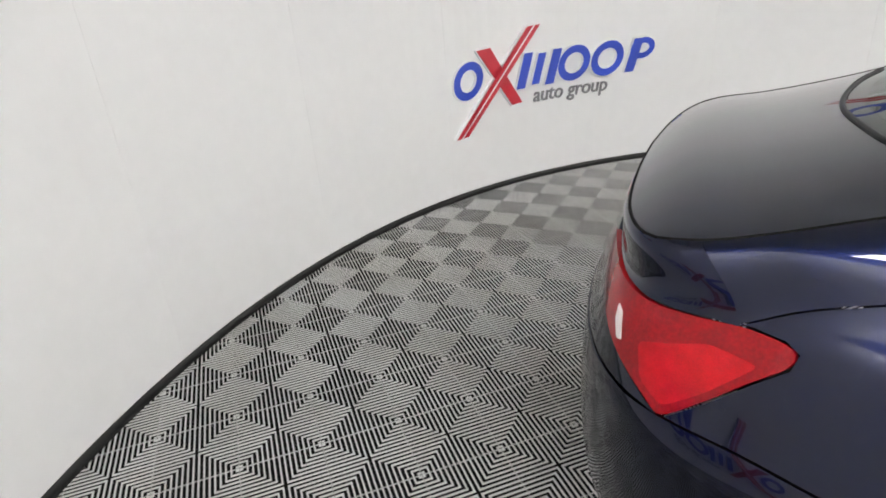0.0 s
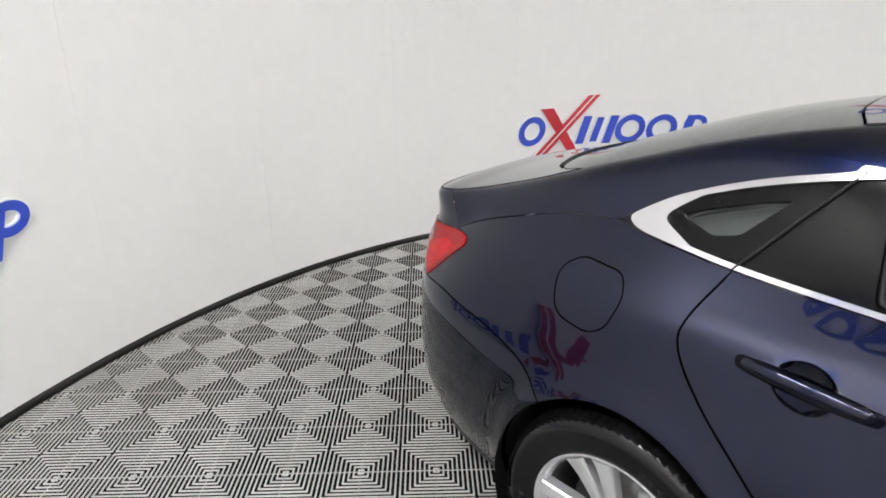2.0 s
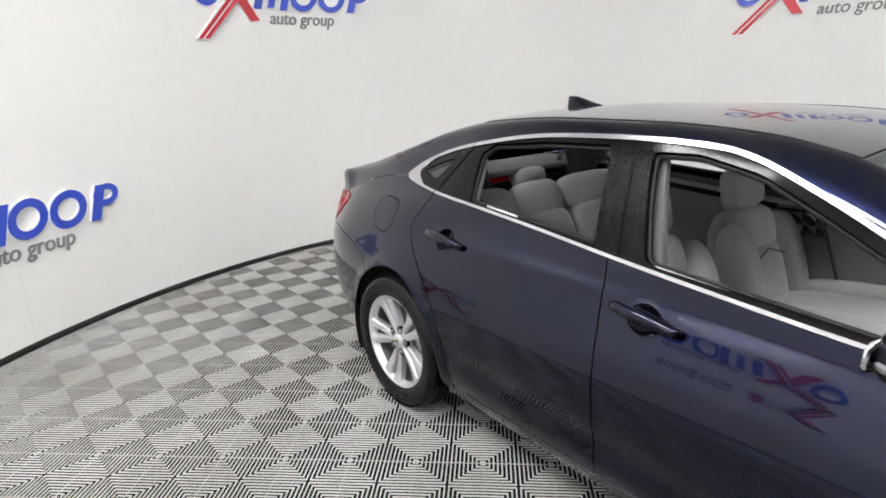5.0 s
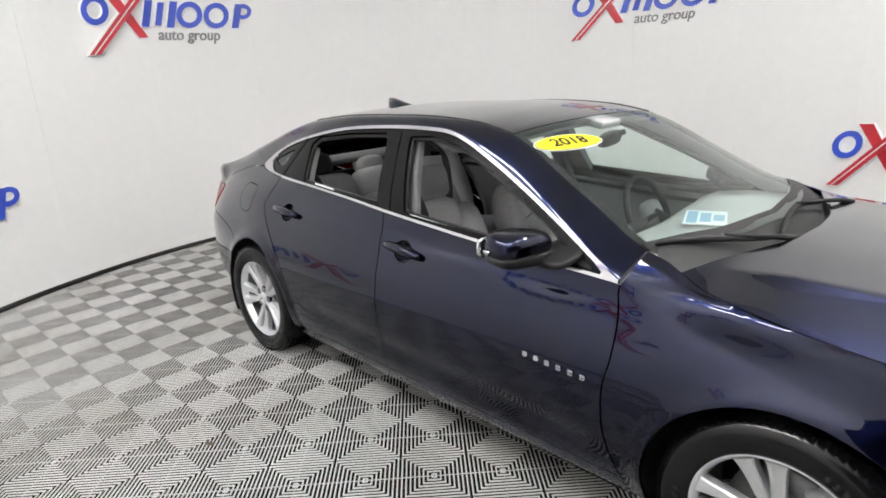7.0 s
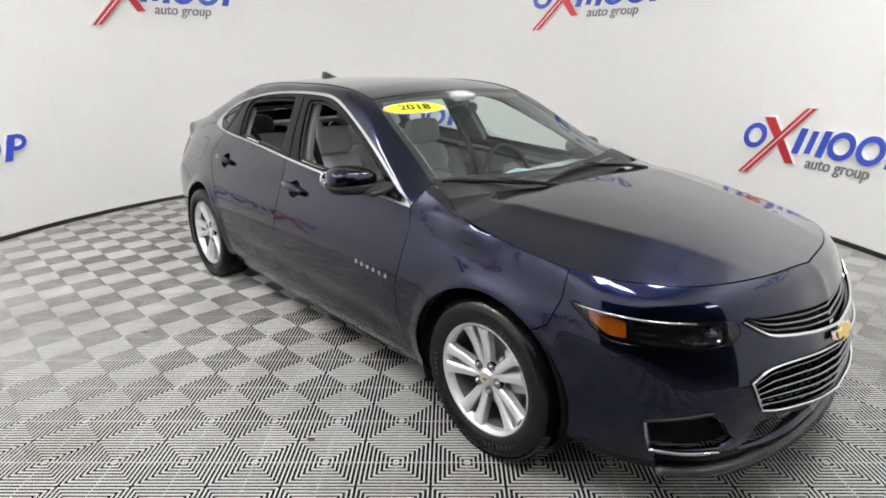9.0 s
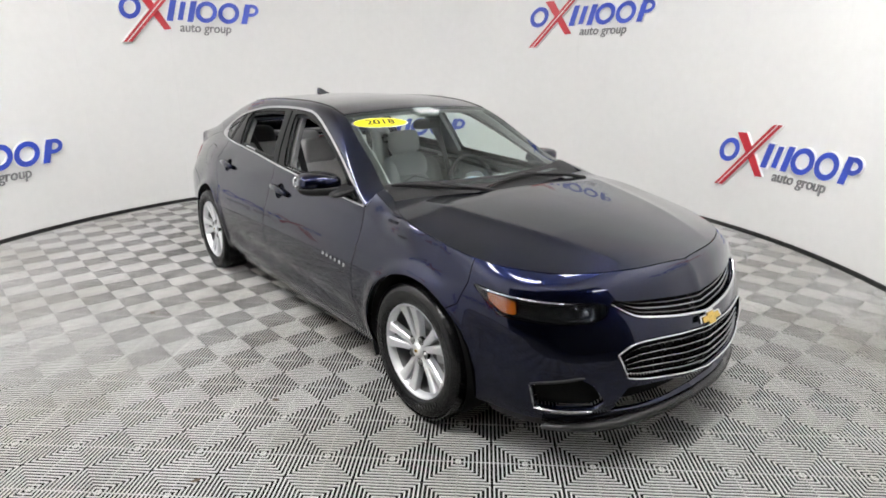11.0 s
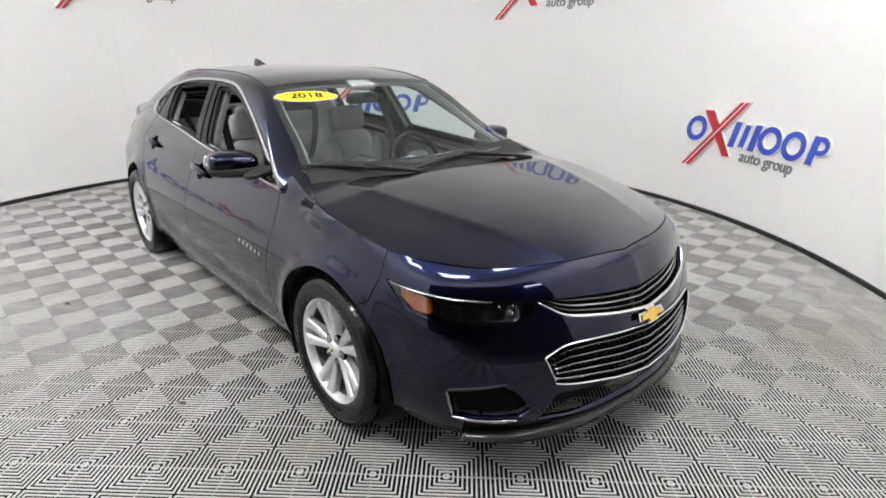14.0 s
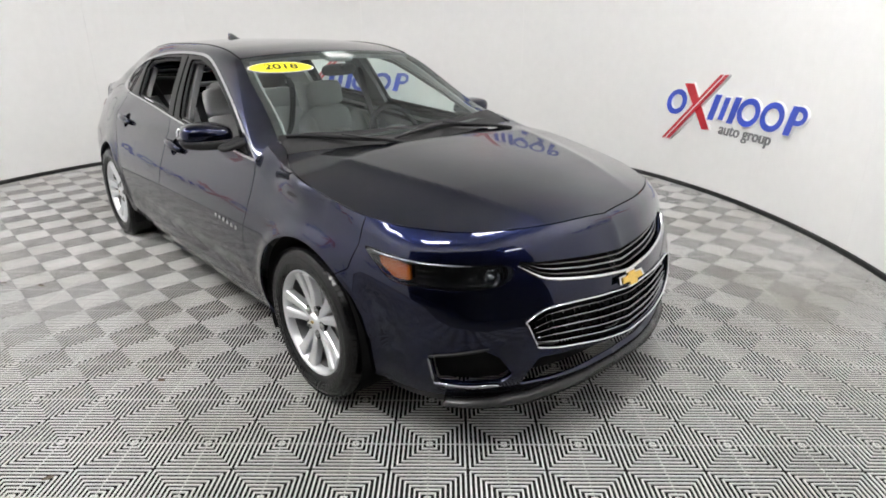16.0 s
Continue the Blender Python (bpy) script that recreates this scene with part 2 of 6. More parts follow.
def patch(name, loop, surf, mat, parent=None, label="", step=0.03, lift=0.0, flange=0.012, holes=(), mirror=False, kind=""):
    """A panel: the part of the surface surf(a, b) within a closed outline, with its edges turned in by flange."""
    loop = [tuple(p) for p in dense(loop, step)]
    holes = [[tuple(p) for p in dense(h, step)] for h in holes]
    verts = [Vector(p) for p in loop]
    edges = [(i, (i + 1) % len(loop)) for i in range(len(loop))]
    for h in holes:
        k = len(verts)
        verts += [Vector(p) for p in h]
        edges += [(k + i, k + (i + 1) % len(h)) for i in range(len(h))]
    A = np.array(loop)
    lo, hi = A.min(0), A.max(0)
    shr = [tuple(p) for p in shrink(loop, step * 0.35)]
    grow = [[tuple(p) for p in shrink(h, -step * 0.35)] for h in holes]
    nx, ny = int((hi[0] - lo[0]) / step) + 1, int((hi[1] - lo[1]) / step) + 1
    for i in range(nx + 1):
        for j in range(ny + 1):
            x, y = lo[0] + i * step, lo[1] + j * step
            if in_poly(x, y, shr) and not any(in_poly(x, y, h) for h in grow):
                verts.append(Vector((x, y)))
    from mathutils.geometry import delaunay_2d_cdt
    V, E, F, *_ = delaunay_2d_cdt(verts, edges, [], 0, 1e-5)
    kept = []
    for f in F:
        x, y = sum(V[i][0] for i in f) / len(f), sum(V[i][1] for i in f) / len(f)
        if in_poly(x, y, loop) and not any(in_poly(x, y, h) for h in holes):
            kept.append(f)
    F = kept
    e = 4e-3
    P, N = [], []
    for v in V:
        p = np.array(surf(v[0], v[1]))
        du = np.array(surf(v[0] + e, v[1])) - np.array(surf(v[0] - e, v[1]))
        dv = np.array(surf(v[0], v[1] + e)) - np.array(surf(v[0], v[1] - e))
        nn = np.cross(du, dv)
        nn = nn / (np.linalg.norm(nn) + 1e-12)
        P.append(p)
        N.append(nn)
    P, N = np.array(P), np.array(N)
    out = P - np.array((0.0, 0.0, 0.6))
    if (np.einsum("ij,ij->i", N, out)).mean() < 0:
        N = -N
    P = P + N * lift
    faces = []
    for f in F:
        a, b, c = (P[f[0]], P[f[1]], P[f[2]])
        g = np.cross(b - a, c - a)
        faces.append(list(f) if g @ N[f[0]] > 0 else list(f)[::-1])
    nv = len(P)
    count = {}
    for f in faces:
        for i in range(len(f)):
            count[(f[i], f[(i + 1) % len(f)])] = 1
    allP, allN, back = [*P], [*N], {}
    if flange:
        for (a, b) in list(count):
            if (b, a) not in count:
                q = []
                for v in (a, b):
                    t = P[b] - P[a]
                    side = np.cross(t, N[v])
                    side = side / (np.linalg.norm(side) + 1e-12)
                    s2 = 0.7 * side + 0.3 * N[v]
                    allP += [P[v], P[v] - N[v] * flange]
                    allN += [s2, side]
                    q += [len(allP) - 2, len(allP) - 1]
                faces.append([q[0], q[1], q[3], q[2]])
    allP, allN = np.array(allP), np.array(allN)
    if mirror:
        allP, allN = allP * (1, -1, 1), allN * (1, -1, 1)
        faces = [f[::-1] for f in faces]
    me = bpy.data.meshes.new(name)
    me.from_pydata([tuple(p) for p in allP], [], faces)
    for p in me.polygons:
        p.use_smooth = True
    me.normals_split_custom_set_from_vertices([tuple(n) for n in allN])
    me.materials.append(mat)
    ob = new(name, me)
    if parent:
        ob.parent = parent
    return tagged(ob, label, kind=kind)


def tube(bm, points, r, n=8, squash=1.0, closed=False):
    """A round bar along points. r: a radius, or one for each point."""
    P = [Vector(p) for p in points]
    rings = []
    up = Vector((0, 0, 1))
    for i, p in enumerate(P):
        a = P[i - 1] if (i or closed) else p
        b = P[(i + 1) % len(P)] if (i + 1 < len(P) or closed) else p
        t = (b - a).normalized()
        s = t.cross(up)
        if s.length < 0.05:
            s = t.cross(Vector((0, 1, 0)))
        s.normalize()
        w = s.cross(t)
        rr = r[i] if isinstance(r, (list, tuple)) else r
        rings.append([bm.verts.new(p + rr * (math.cos(2 * math.pi * j / n) * s + squash * math.sin(2 * math.pi * j / n) * w)) for j in range(n)])
    m = len(rings)
    for i in range(m if closed else m - 1):
        for j in range(n):
            bm.faces.new((rings[i][j], rings[i][(j + 1) % n], rings[(i + 1) % m][(j + 1) % n], rings[(i + 1) % m][j]))
    if not closed:
        bm.faces.new(rings[0][::-1])
        bm.faces.new(rings[-1])
    return bm


def box(bm, size, at=(0, 0, 0), turn=None, bevel=0.0, seg=2):
    """A box with rounded edges, added to bm."""
    b2 = bmesh.new()
    bmesh.ops.create_cube(b2, size=1)
    bmesh.ops.scale(b2, vec=size, verts=b2.verts)
    if bevel:
        bmesh.ops.bevel(b2, geom=b2.edges[:], offset=bevel, segments=seg, affect="EDGES", profile=0.5)
    m = Matrix.Translation(at) @ (turn if turn is not None else Matrix())
    bmesh.ops.transform(b2, matrix=m, verts=b2.verts)
    add_bm(bm, b2)
    return bm


def add_bm(bm, b2):
    vm = {v: bm.verts.new(v.co) for v in b2.verts}
    for f in b2.faces:
        bm.faces.new([vm[v] for v in f.verts])
    b2.free()


def lathe(bm, profile, n=48, axis="y"):
    """Turns a profile of (radius, height) round the y axis."""
    rings = []
    for r, h in profile:
        rings.append([bm.verts.new((r * math.cos(2 * math.pi * j / n), h, r * math.sin(2 * math.pi * j / n))) for j in range(n)])
    for a, b in zip(rings, rings[1:]):
        for j in range(n):
            bm.faces.new((a[j], a[(j + 1) % n], b[(j + 1) % n], b[j]))
    return bm


def loft(bm, curves, closed=False):
    """Faces between rows of points."""
    rows = [[bm.verts.new(tuple(p)) for p in c] for c in curves]
    n = len(rows[0])
    for a, b in zip(rows, rows[1:]):
        for j in range(n if closed else n - 1):
            bm.faces.new((a[j], a[(j + 1) % n], b[(j + 1) % n], b[j]))
    return rows


def prism(bm, loop, h0, h1, place):
    """A plate with the closed outline loop, from height h0 to h1; place(a, b, h) gives the point."""
    lo = [bm.verts.new(place(p[0], p[1], h0)) for p in loop]
    hi = [bm.verts.new(place(p[0], p[1], h1)) for p in loop]
    n = len(loop)
    for i in range(n):
        bm.faces.new((lo[i], lo[(i + 1) % n], hi[(i + 1) % n], hi[i]))
    from mathutils.geometry import tessellate_polygon
    for t in tessellate_polygon([[Vector((*p[:2], 0)) for p in loop]]):
        bm.faces.new([hi[i] for i in t])
        bm.faces.new([lo[i] for i in t][::-1])
    return bm


# ---------------------------------------------------------------- the booth: oval wall, tiled floor, ceiling
OVAL_X, OVAL_Y, OVAL_A, OVAL_B, OVAL_TURN = -0.146, -0.161, 4.437, 3.846, 2.413
# the wall's top is unseen; raised for what the hood reflects
WALL_H = 5.0
CEILING_H = 5.2
_ang = np.linspace(0, 2 * math.pi, 4001)
_len = np.concatenate(([0], np.cumsum(np.hypot(np.diff(OVAL_A * np.cos(_ang)), np.diff(OVAL_B * np.sin(_ang))))))
ROUND = float(_len[-1])


def wall_point(s, z, out=0.0):
    """A point on the oval wall, s metres along it, z up, out metres towards the middle."""
    a = float(np.interp(s % ROUND, _len, _ang))
    u, v = OVAL_A * math.cos(a), OVAL_B * math.sin(a)
    nu, nv = math.cos(a) / OVAL_A, math.sin(a) / OVAL_B
    k = math.hypot(nu, nv)
    u, v = u - out * nu / k, v - out * nv / k
    c, w = math.cos(OVAL_TURN), math.sin(OVAL_TURN)
    return (OVAL_X + u * c - v * w, OVAL_Y + u * w + v * c, z)


def wall_strip(bm, s0, s1, z0, z1, out0, out1, n=10):
    """A curved slab that follows the wall, out0 its far face and out1 its near face."""
    S = [s0 + (s1 - s0) * i / n for i in range(n + 1)]
    rows = [[wall_point(s, z, o) for s in S] for z, o in ((z0, out0), (z0, out1), (z1, out1), (z1, out0), (z0, out0))]
    r = loft(bm, rows)
    bm.faces.new([x[0] for x in r[:4]])
    bm.faces.new([x[-1] for x in r[:4]][::-1])


PANELS = 24
wall = tagged(new("wall_booth"), "smooth white painted oval studio wall with an added unseen gateway", "wall", kind="structure")
# unseen opening, added and sized for the dark reflections in the nose
GATE = (11, 15)
GATE_H = 2.6
GATE_S = (ROUND * 11 / 24, ROUND * 15 / 24)
for i in range(PANELS):
    low = GATE_H if GATE[0] <= i < GATE[1] else -0.025
    bm = bmesh.new()
    s0, s1 = ROUND * i / PANELS, ROUND * (i + 1) / PANELS
    wall_strip(bm, s0 + 0.0005, s1 - 0.0005, low, WALL_H, -0.08, 0.0, 12)
    bmesh.ops.remove_doubles(bm, verts=bm.verts, dist=1e-5)
    part("wall_panel", bm, WHITE_WALL, wall, smooth=False)
bm = bmesh.new()
wall_strip(bm, GATE_S[1], ROUND + GATE_S[0], -0.025, WALL_H, -0.12, -0.081, 130)
part("wall_backing", bm, WHITE_WALL, wall, smooth=False)

bm = bmesh.new()
wall_strip(bm, GATE_S[1], ROUND + GATE_S[0], 0.0, 0.040, 0.0015, 0.012, 200)
bmesh.ops.remove_doubles(bm, verts=bm.verts, dist=1e-5)
tagged(part("baseboard", bm, TRIM_BLACK), "thin black rubber base trim round the booth", "baseboard", kind="structure")

# sheet close under the ribs, its near-black colour standing for shaded gaps
bm = bmesh.new()
ring = [bm.verts.new(wall_point(ROUND * i / 160, -0.0042, -0.005)) for i in range(160)]
bm.faces.new(ring)
floor = tagged(part("floor", bm, GAP_SHADE, smooth=False), "grey ribbed interlocking plastic floor tiles in a diamond pattern", "floor", kind="structure")

# the unseen hall added round the open-topped booth: grey ceiling, grey walls and ground
# the greys of these are set by reflections in the paintwork
bm = bmesh.new()
box(bm, (13.0, 13.0, 0.1), (0, 0, CEILING_H + 0.05))
tagged(part("ceiling", bm, CEILING, smooth=False), "unseen pale grey ceiling added high over the open booth", "ceiling", kind="structure")
bm = bmesh.new()
box(bm, (13.2, 13.2, 0.05), (0, 0, -0.052))
tagged(part("ground", bm, HALL_DARK, smooth=False), "unseen grey ground added outside the booth", "ground", kind="structure")
for name, size, at in (("wall_north", (13.0, 0.1, CEILING_H), (0, 6.55, CEILING_H / 2)), ("wall_south", (13.0, 0.1, CEILING_H), (0, -6.55, CEILING_H / 2)),
                       ("wall_east", (0.1, 13.2, CEILING_H), (6.55, 0, CEILING_H / 2)), ("wall_west", (0.1, 13.2, CEILING_H), (-6.55, 0, CEILING_H / 2))):
    bm = bmesh.new()
    box(bm, size, at)
    tagged(part(name, bm, HALL_DARK, smooth=False), "unseen plain grey wall added outside the booth", "wall", kind="structure")


# ---------------------------------------------------------------- the car's surface
# half plan of the body at its widest, from the nose round the flank to the tail
PLAN = catmull([(2.365, 0), (2.34, 0.22), (2.262, 0.45), (2.15, 0.652), (1.98, 0.782), (1.74, 0.85), (1.4145, 0.905), (1.0, 0.905), (0.5, 0.906), (0, 0.908),
                (-0.5, 0.908), (-1.0, 0.905), (-1.4145, 0.895), (-1.8, 0.854), (-2.1, 0.793), (-2.3, 0.702), (-2.44, 0.54), (-2.52, 0.29), (-2.55, 0)], 0.01)
_p = np.array(PLAN)
_u = np.concatenate(([0], np.cumsum(np.hypot(*np.diff(_p, axis=0).T))))
U_END = float(_u[-1])
_k = 3000
_ug = np.linspace(0, U_END, _k + 1)
_t = np.gradient(np.c_[np.interp(_ug, _u, _p[:, 0]), np.interp(_ug, _u, _p[:, 1])], axis=0)
_ker = np.ones(41) / 41
_ends = lambda v, sg: np.concatenate((sg * v[20:0:-1], v, sg * v[-2:-22:-1]))
_t = np.c_[np.convolve(_ends(_t[:, 0], -1), _ker, "valid"), np.convolve(_ends(_t[:, 1], 1), _ker, "valid")]
_t[0] = _t[-1] = 0
_t[0, 1], _t[-1, 1] = 1, -1
_t /= np.hypot(*_t.T)[:, None]
_PX, _PY = np.interp(_ug, _u, _p[:, 0]).tolist(), np.interp(_ug, _u, _p[:, 1]).tolist()
_NX, _NY = _t[:, 1].tolist(), (-_t[:, 0]).tolist()


def _tab(tab, u):
    q = min(max(u / U_END, 0), 1) * _k
    j = min(int(q), _k - 1)
    return tab[j] + (tab[j + 1] - tab[j]) * (q - j)


# how far the flank lies inside the plan at each height, station by station
PROFILES = [
    (2.365, [(0.18, 0.11), (0.25, 0.05), (0.33, 0.01), (0.42, 0.0), (0.50, 0.006), (0.58, 0.025), (0.64, 0.05), (0.70, 0.085), (0.76, 0.135), (0.80, 0.175), (0.86, 0.26)]),
    (2.17, [(0.18, 0.05), (0.25, 0.02), (0.33, 0.0), (0.45, 0.0), (0.58, 0.018), (0.64, 0.034), (0.70, 0.058), (0.76, 0.098), (0.80, 0.132), (0.86, 0.2)]),
    (1.74, [(0.18, 0.06), (0.25, 0.03), (0.33, 0.012), (0.45, 0.003), (0.60, 0.0), (0.70, 0.012), (0.76, 0.04), (0.80, 0.07), (0.84, 0.115), (0.88, 0.18)]),
    (1.35, [(0.18, 0.08), (0.25, 0.05), (0.33, 0.025), (0.45, 0.006), (0.60, 0.0), (0.70, 0.018), (0.78, 0.05), (0.83, 0.08), (0.87, 0.108), (0.90, 0.142), (0.93, 0.20)]),
    (0.95, [(0.18, 0.10), (0.25, 0.055), (0.33, 0.025), (0.45, 0.006), (0.60, 0.0), (0.70, 0.018), (0.80, 0.060), (0.88, 0.092), (0.95, 0.112), (1.02, 0.146), (1.10, 0.186), (1.38, 0.335)]),
    (0.0, [(0.18, 0.10), (0.25, 0.055), (0.33, 0.025), (0.45, 0.006), (0.60, 0.0), (0.70, 0.018), (0.80, 0.068), (0.88, 0.110), (0.95, 0.128), (1.02, 0.152), (1.10, 0.184), (1.20, 0.232), (1.30, 0.285), (1.40, 0.345)]),
    (-1.0, [(0.18, 0.10), (0.25, 0.055), (0.33, 0.025), (0.45, 0.006), (0.60, 0.0), (0.70, 0.02), (0.80, 0.062), (0.88, 0.099), (0.92, 0.119), (0.97, 0.147), (1.02, 0.168), (1.10, 0.198), (1.20, 0.248), (1.30, 0.303), (1.40, 0.365)]),
    (-1.6, [(0.18, 0.09), (0.25, 0.06), (0.33, 0.03), (0.45, 0.008), (0.58, 0.0), (0.64, 0.008), (0.72, 0.032), (0.80, 0.060), (0.88, 0.090), (0.94, 0.115), (0.98, 0.143), (1.02, 0.176), (1.10, 0.236), (1.20, 0.30), (1.30, 0.375)]),
    (-2.2, [(0.18, 0.09), (0.30, 0.045), (0.42, 0.01), (0.55, 0.0), (0.70, 0.006), (0.80, 0.044), (0.90, 0.094), (0.94, 0.116), (0.98, 0.146), (1.03, 0.178), (1.10, 0.235)]),
    (-2.39, [(0.18, 0.10), (0.30, 0.045), (0.42, 0.01), (0.55, 0.0), (0.70, 0.004), (0.80, 0.020), (0.90, 0.048), (0.97, 0.08), (1.03, 0.115), (1.10, 0.18)]),
    (-2.55, [(0.18, 0.12), (0.30, 0.05), (0.42, 0.01), (0.55, 0.0), (0.70, 0.006), (0.76, 0.016), (0.81, 0.052), (0.90, 0.072), (0.97, 0.086), (1.03, 0.115), (1.08, 0.16)]),
]
_order = np.array(_PX)


def u_of(x):
    """The way along the plan to the place with this x on the right flank."""
    return float(np.interp(-x, -_order, _ug))


_PU = [u_of(x) for x, _ in PROFILES]
_PF = [pchip(p) for _, p in PROFILES]


def inset(u, z):
    u = abs(u)
    for i in range(len(_PU) - 1):
        if u <= _PU[i + 1] or i == len(_PU) - 2:
            t = min(max((u - _PU[i]) / (_PU[i + 1] - _PU[i]), 0), 1)
            t = t * t * (3 - 2 * t)
            return _PF[i](z) * (1 - t) + _PF[i + 1](z) * t


WHEELS_X = (1.4145, -1.4145)
AXLE = 0.335
CREASE = pchip([(-2.3, 0.95), (-1.9, 0.935), (-1.3, 0.915), (-0.6, 0.895), (0.2, 0.865), (1.0, 0.82)])


def detail(x, z):
    """Small relief of the flank: shoulder crease, scooped door bottoms, wheel lips."""
    d = 0.0
    if -2.35 < x < 1.1:
        w = min(1.0, (x + 2.35) / 0.3, (1.1 - x) / 1.0) * (0.4 + 0.6 * min(max((x + 1.3) / 0.7, 0), 1))
        q = z - CREASE(x)
        d += w * 0.011 * (math.exp(-(q / 0.09) ** 2) if q < 0 else math.exp(-(q / 0.022) ** 2))
    if -1.0 < x < 1.0:
        w = min(1.0, (1.0 - abs(x)) / 0.3)
        d -= w * 0.014 * math.exp(-((z - 0.40 + 0.03 * x) / 0.055) ** 2)
    for wx in WHEELS_X:
        r = math.hypot(x - wx, z - AXLE)
        if r < 0.55:
            d += 0.012 * math.exp(-((r - 0.375) / 0.04) ** 2)
    return d


def band(u, z):
    """The body's side: u metres round from the nose (u > 0: the right flank), z up."""
    a = abs(u)
    x, y, nx, ny = _tab(_PX, a), _tab(_PY, a), _tab(_NX, a), _tab(_NY, a)
    d = inset(a, z) - detail(x, z)
    sg = -1 if u >= 0 else 1
    return (x - nx * d, sg * (y - ny * d), z)


def flank(x, z):
    """The right flank by x and z."""
    return band(u_of(x), z)


CENTRE = pchip([(-2.50, 0.985), (-2.42, 1.047), (-2.36, 1.072), (-2.2, 1.103), (-2.0, 1.155), (-1.7, 1.260), (-1.4, 1.346), (-1.1, 1.394), (-0.7, 1.417), (-0.3, 1.418), (0.05, 1.405), (0.25, 1.376),
                (0.6, 1.240), (0.9, 1.104), (1.08, 1.014), (1.14, 0.994), (1.3, 0.978), (1.6, 0.944), (1.9, 0.895), (2.1, 0.848), (2.2, 0.814), (2.3, 0.77)])
CROWN = pchip([(-2.4, 0.14), (-2.0, 0.165), (-1.6, 0.20), (-1.1, 0.125), (-0.3, 0.09), (0.3, 0.13), (0.8, 0.22), (1.05, 0.115), (1.2, 0.088), (1.6, 0.125), (2.0, 0.15), (2.3, 0.15)])


def top(x, y):
    """Hood, windshield, roof, rear window and trunk lid by plan."""
    a = abs(y)
    return (x, y, CENTRE(x) - CROWN(x) * a ** 2.2)


# ---- where the nose and fenders meet the hood
HOOD_EDGE = catmull([(0.93, 0.705), (1.0, 0.706), (1.05, 0.722), (1.12, 0.756), (1.20, 0.786), (1.33, 0.808), (1.50, 0.805), (1.65, 0.788), (1.77, 0.760), (1.89, 0.698), (2.05, 0.555), (2.155, 0.31), (2.203, 0.0)], 0.01)
# the fender's crest, which runs on straight where the hood's rear corner turns in
CREST = catmull([(0.93, 0.752), (1.05, 0.769), (1.20, 0.791), (1.33, 0.809), (1.50, 0.805), (1.65, 0.788), (1.77, 0.760), (1.89, 0.698), (2.05, 0.555), (2.155, 0.31), (2.203, 0.0)], 0.01)
_he = np.array([top(p[0], p[1]) for p in CREST])


def _edge_table():
    rows = []
    for u in np.arange(0, u_of(0.93) + 0.02, 0.01):
        P, n = np.array((_tab(_PX, u), _tab(_PY, u))), np.array((_tab(_NX, u), _tab(_NY, u)))
        d = _he[:, :2] - P
        c = np.abs(d[:, 0] * n[1] - d[:, 1] * n[0]) + 10 * ((d @ n) > 0.02)
        rows.append((u, *_he[int(c.argmin())]))
    r = np.array(rows)
    ker = np.ones(9) / 9
    for k in (1, 2, 3):
        v = np.pad(r[:, k], 4, mode="reflect", reflect_type="odd")
        r[:, k] = np.convolve(v, ker, "valid")
    return r


_et = _edge_table()
_ex, _ey, _ez = (pchip(list(zip(_et[:, 0], _et[:, k]))) for k in (1, 2, 3))


def skin(u, z):
    """The flank and nose, drawn in at the top to meet the hood's edge."""
    p = band(u, z)
    a = abs(u)
    zt = _ez(a)
    lim = _et[-1, 0]
    if a > lim + 0.12:
        return p
    k = min(max((1.5 - p[0]) / 0.35, 0), 1)
    h = 0.13 - 0.02 * k
    w = min(max((z - (zt - h)) / h, 0), 1.1)
    w = w ** (2 - 0.75 * k) * (1.0 if a < lim else max(0, 1 - (a - lim) / 0.12))
    if w == 0:
        return p
    q = band(a, zt)
    sg = -1 if u >= 0 else 1
    # the nose swells between the hood's edge and the grille
    t = min(max((z - (zt - h)) / h, 0), 1)
    g = 0.015 * 6.75 * t * t * (1 - t) * min(max((_tab(_PX, a) - 1.78) / 0.25, 0), 1)
    return (p[0] + w * (_ex(a) - q[0]) + g * _tab(_NX, a), p[1] + w * (sg * _ey(a) - sg * -q[1]) + sg * g * _tab(_NY, a), z)


def fender_skin(x, z):
    return skin(u_of(x), z)


def lifted(surf, h):
    """The surface surf, moved out by h."""
    def f(a, b):
        p = np.array(surf(a, b))
        e = 4e-3
        n = np.cross(np.array(surf(a + e, b)) - np.array(surf(a - e, b)), np.array(surf(a, b + e)) - np.array(surf(a, b - e)))
        n = n / (np.linalg.norm(n) + 1e-12)
        if n @ (p - np.array((0, 0, 0.6))) < 0:
            n = -n
        return p + n * h
    return f


# ---------------------------------------------------------------- the car
car = thing("car", "dark navy blue metallic four-door sedan parked on the tiles", "car")

BELT = catmull([(0.895, 0.920), (0.60, 0.934), (0.25, 0.951), (-0.25, 0.987), (-0.59, 1.014), (-1.0, 1.042), (-1.306, 1.060), (-1.555, 1.083)])
ROOFLINE = catmull([(-1.60, 1.105), (-1.46, 1.183), (-1.20, 1.262), (-0.82, 1.330), (-0.45, 1.353), (-0.12, 1.352), (0.05, 1.330), (0.245, 1.258), (0.486, 1.147), (0.729, 1.020), (0.895, 0.928)])
BELT_Z = pchip([(p[0], p[1]) for p in BELT[::-1]])
ROOF_Z = pchip([(p[0], p[1]) for p in ROOFLINE])


